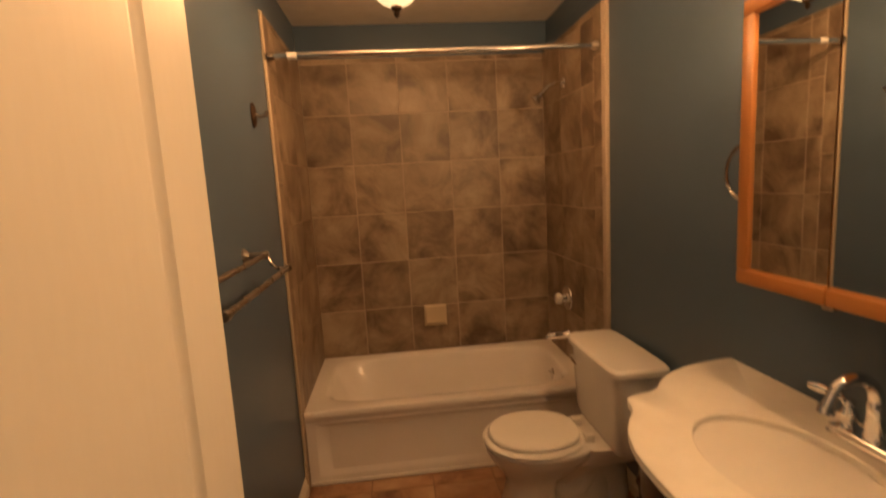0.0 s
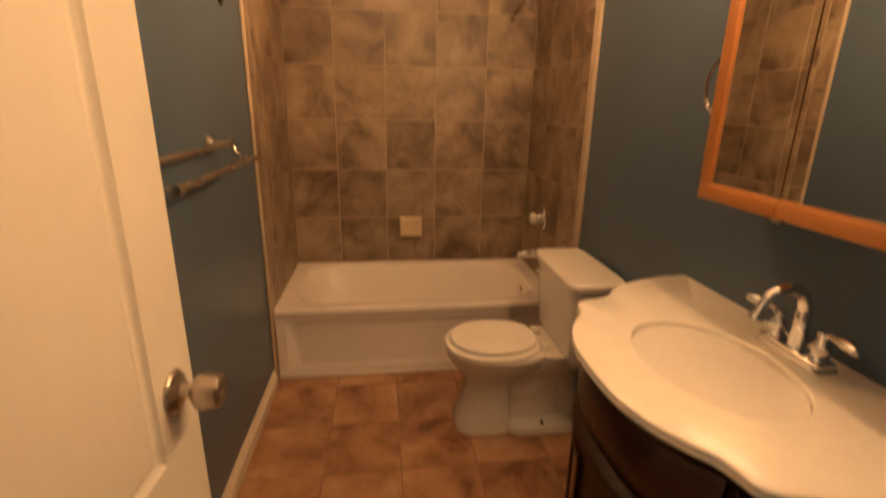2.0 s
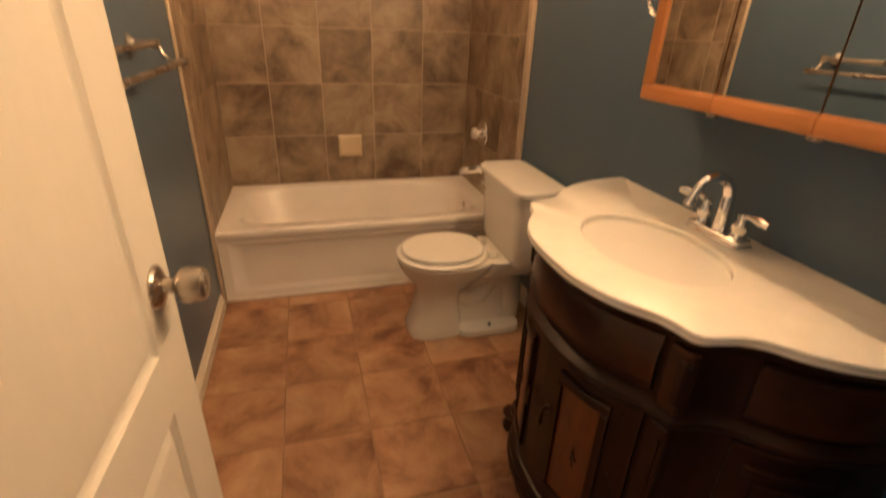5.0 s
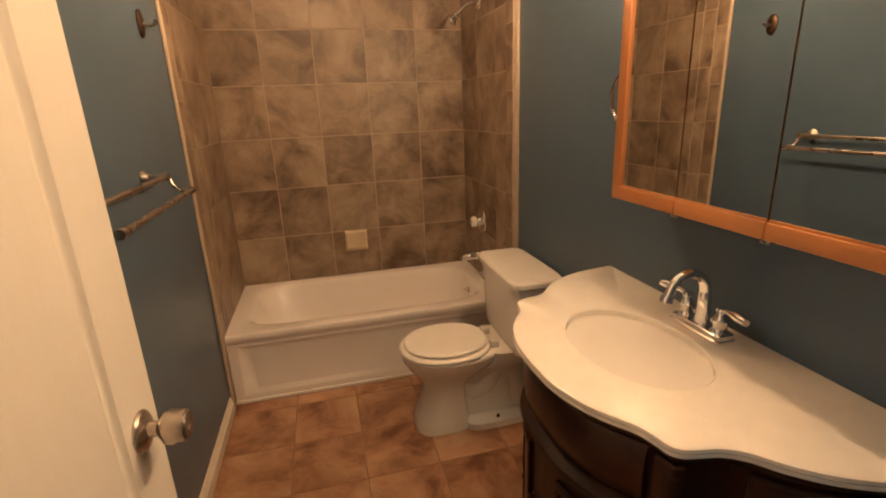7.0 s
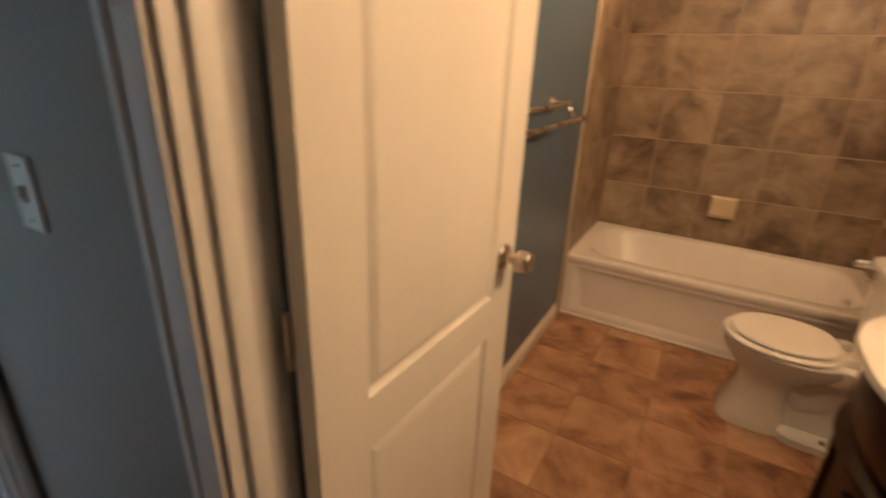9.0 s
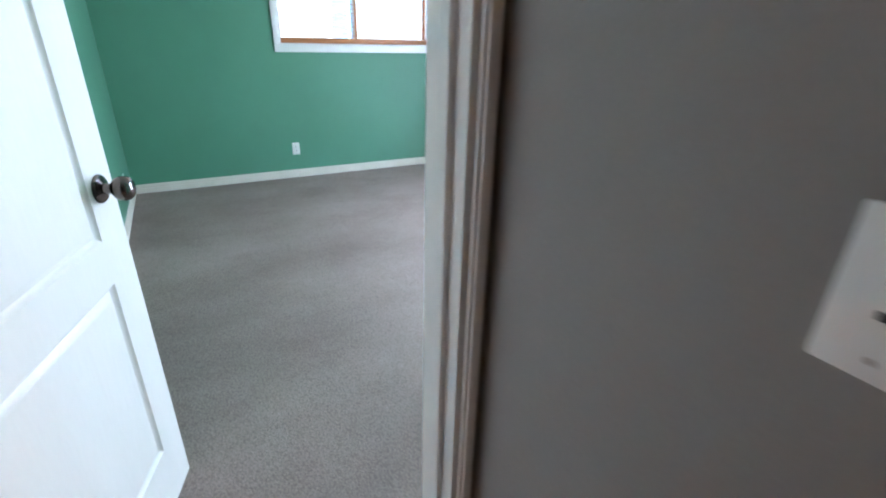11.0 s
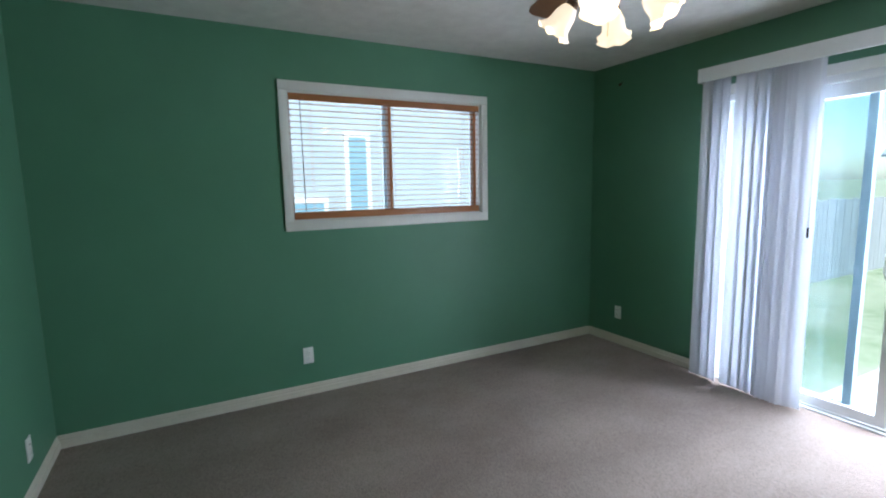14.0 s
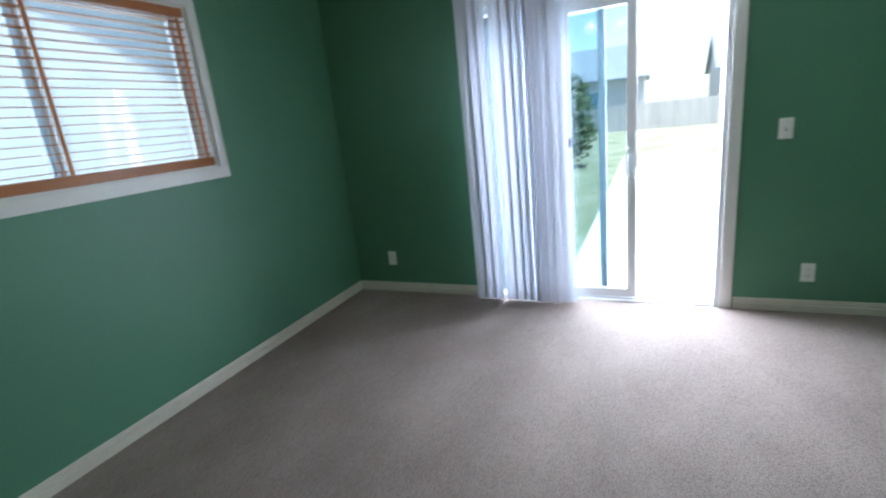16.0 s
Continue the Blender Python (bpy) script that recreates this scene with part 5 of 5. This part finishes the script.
BARK = mat("bark", (0.10, 0.08, 0.06), (0.18, 0.15, 0.12), 0.9, scale=6, fine=40, bump=0.5)


def fence(name, a, b, label):
    root = thing(name, label, "fence", pose(0, 0, 0))
    a, b = Vector(a), Vector(b)
    d = (b - a)
    n = int(d.length / 0.15)
    u = d.normalized()
    ang = math.degrees(math.atan2(u.y, u.x))
    bm = bmesh.new()
    box(bm, 0.004, 0.144, -0.01, 0.01, 0, 1.42)
    me = mesh_of("board", bm, FENCEWOOD, smooth=False)
    for i in range(n):
        o = new("board", me)
        o.parent = root
        p = a + u * 0.15 * i
        o.matrix_world = pose(p.x, p.y, -0.33 + random.uniform(-0.015, 0.015), 0, random.uniform(-0.5, 0.5), ang)
    for z in (0.0, 0.85):
        bm = bmesh.new()
        box(bm, 0, d.length, 0.011, 0.05, z - 0.045, z + 0.045)
        r = part("rail", bm, FENCEWOOD, root)
        r.matrix_world = pose(a.x, a.y, 0, 0, 0, ang)


fence("fence", (-5.7, 0.8, 0), (-5.7, 13.0, 0), "weathered pale board fence beside the lawn")
fence("fence", (-5.7, 26.0, 0), (22.0, 26.0, 0), "weathered pale board fence far across the lawn")


def house(name, label, at, lx, ly, wall_h, rise, windows):
    root = thing(name, label, "house", at)
    bm = boxes((-lx / 2, lx / 2, -ly / 2, ly / 2, -0.4, wall_h))
    bm2 = bmesh.new()
    loft(bm2, [[Vector((x, -ly / 2, wall_h)), Vector((x, ly / 2, wall_h)), Vector((x, 0, wall_h + rise))] for x in (-lx / 2 + 0.01, lx / 2 - 0.01)])
    part("wall", bm, SIDING, root)
    part("gable", bm2, SIDING, root)
    bm = bmesh.new()
    k = rise / (ly / 2)
    for s in (-1, 1):
        e = ly / 2 + 0.4
        loft(bm, [[Vector((x, s * e, wall_h + 0.02 - 0.4 * k)), Vector((x, 0, wall_h + rise + 0.02)), Vector((x, 0, wall_h + rise + 0.16)), Vector((x, s * e, wall_h + 0.16 - 0.4 * k))] for x in (-lx / 2 - 0.35, lx / 2 + 0.35)])
    part("roof", bm, ROOF, root)
    for face, c, z, w, h in windows:
        if face == "e":
            fr = boxes((lx / 2, lx / 2 + 0.05, c - w / 2, c + w / 2, z, z + h))
            pn = boxes((lx / 2 + 0.051, lx / 2 + 0.056, c - w / 2 + 0.07, c + w / 2 - 0.07, z + 0.07, z + h - 0.07))
        else:
            fr = boxes((c - w / 2, c + w / 2, -ly / 2 - 0.05, -ly / 2, z, z + h))
            pn = boxes((c - w / 2 + 0.07, c + w / 2 - 0.07, -ly / 2 - 0.056, -ly / 2 - 0.051, z + 0.07, z + h - 0.07))
        f = part("window", fr, WHITE, root)
        part("pane", pn, BLUETRIM, f)
    return root


house("house", "pale sided neighbour house with grey gable roof", pose(-14.0, -1.5, 0), 10, 8.5, 2.9, 2.0, (("e", -0.3, 0.1, 1.1, 1.2), ("e", 0.75, -0.2, 0.42, 2.5)))
house("house", "distant pale house beyond the back fence", pose(-9.0, 40, 0), 12, 8, 3.0, 2.4, (("s", -2, 0.9, 1.4, 1.3), ("s", 2.5, 0.9, 1.4, 1.3)))
house("house", "distant pale house beyond the back fence", pose(8.0, 42, 0), 12, 8, 3.0, 2.6, (("s", -3, 0.9, 1.4, 1.3), ("s", 2.5, 0.9, 1.4, 1.3)))


def tree(name, label, at, h, r, seed, trunk_h):
    rnd = random.Random(seed)
    root = thing(name, label, "tree", at)
    bm = bmesh.new()
    tube(bm, [(0, 0, 0), (0.03, 0.02, trunk_h * 0.5), (0.0, 0.05, trunk_h), (0.1, 0.0, h * 0.7)], [0.12, 0.10, 0.08, 0.03], 10)
    for k in range(6):
        a = rnd.uniform(0, 6.28)
        z = trunk_h * rnd.uniform(0.7, 1.1)
        tube(bm, [(0, 0, z), (0.4 * r * math.cos(a), 0.4 * r * math.sin(a), z + 0.25 * h), (0.75 * r * math.cos(a), 0.75 * r * math.sin(a), z + 0.4 * h)], [0.05, 0.03, 0.012], 7)
    part("trunk", bm, BARK, root)
    verts, faces = [], []
    for c in range(70):
        v = Vector((rnd.gauss(0, 1), rnd.gauss(0, 1), rnd.gauss(0, 1))).normalized() * rnd.uniform(0.35, 1.0)
        c0 = Vector((v.x * r, v.y * r, trunk_h + (h - trunk_h) * (0.5 + 0.5 * v.z)))
        for k in range(60):
            p = c0 + Vector((rnd.gauss(0, 1), rnd.gauss(0, 1), rnd.gauss(0, 1))) * r * 0.13
            d = Vector((rnd.gauss(0, 1), rnd.gauss(0, 1), rnd.gauss(0, 0.6))).normalized()
            e = d.cross(Vector((rnd.gauss(0, 1), rnd.gauss(0, 1), 1))).normalized()
            s = rnd.uniform(0.10, 0.2) * (r / 2.0)
            b = len(verts)
            verts += [p - d * s, p + e * s * 0.5, p + d * s, p - e * s * 0.5]
            faces.append((b, b + 1, b + 2, b + 3))
    me = bpy.data.meshes.new("crown")
    me.from_pydata([tuple(v) for v in verts], [], faces)
    me.materials.append(LEAF)
    ob = new("crown", me)
    ob.parent = root


tree("tree", "leafy green garden tree by the fence", pose(-6.6, 18.5, -0.32), 3.0, 1.6, 3, 0.7)
tree("shrub", "round leafy green shrub on the lawn", pose(-4.9, 11.0, -0.32), 2.0, 1.0, 5, 0.25)

# ---- tiles ----
for i in range(5):
    for j in range(len(ROW) - 1):
        x0, x1, z0, z1 = COL[i], COL[i + 1], ROW[j], ROW[j + 1]
        tile(surround_back, x1 - x0, z1 - z0, pose((x0 + x1) / 2, -0.006, (z0 + z1) / 2, 90), WALLTILE)
for side, x, ry, yend in ((surround_left, 0.006, 90, -0.80), (surround_right, W - 0.006, -90, -0.86)):
    cols = [-0.014, -0.315, -0.62, yend + 0.085]
    for a, b in zip(cols, cols[1:]):
        for j in range(len(ROW) - 1):
            z0, z1 = ROW[j], ROW[j + 1]
            tile(side, z1 - z0, a - b, pose(x, (a + b) / 2, (z0 + z1) / 2, 0, ry, 0), WALLTILE)
    z = 0.0
    k = 0
    while z < 2.24:
        z1 = min(z + (0.20 if k % 2 else 0.305), 2.245)
        tile(side, z1 - z, 0.085, pose(x, yend + 0.0425, (z + z1) / 2, 0, ry, 0), WALLTILE)
        z, k = z1, k + 1
gx = [0.0, 0.012, 0.319, 0.624, 0.93, 1.236, WR]
gy = [-0.765, -0.86, -1.172, -1.478, -1.785, -2.095, -2.402, -2.71, -3.02]
for i in range(1, len(gx) - 1):
    for j in range(len(gy) - 1):
        tile(floor_bath, gx[i + 1] - gx[i], gy[j] - gy[j + 1], pose((gx[i] + gx[i + 1]) / 2, (gy[j] + gy[j + 1]) / 2, -0.008), FLOORTILE)
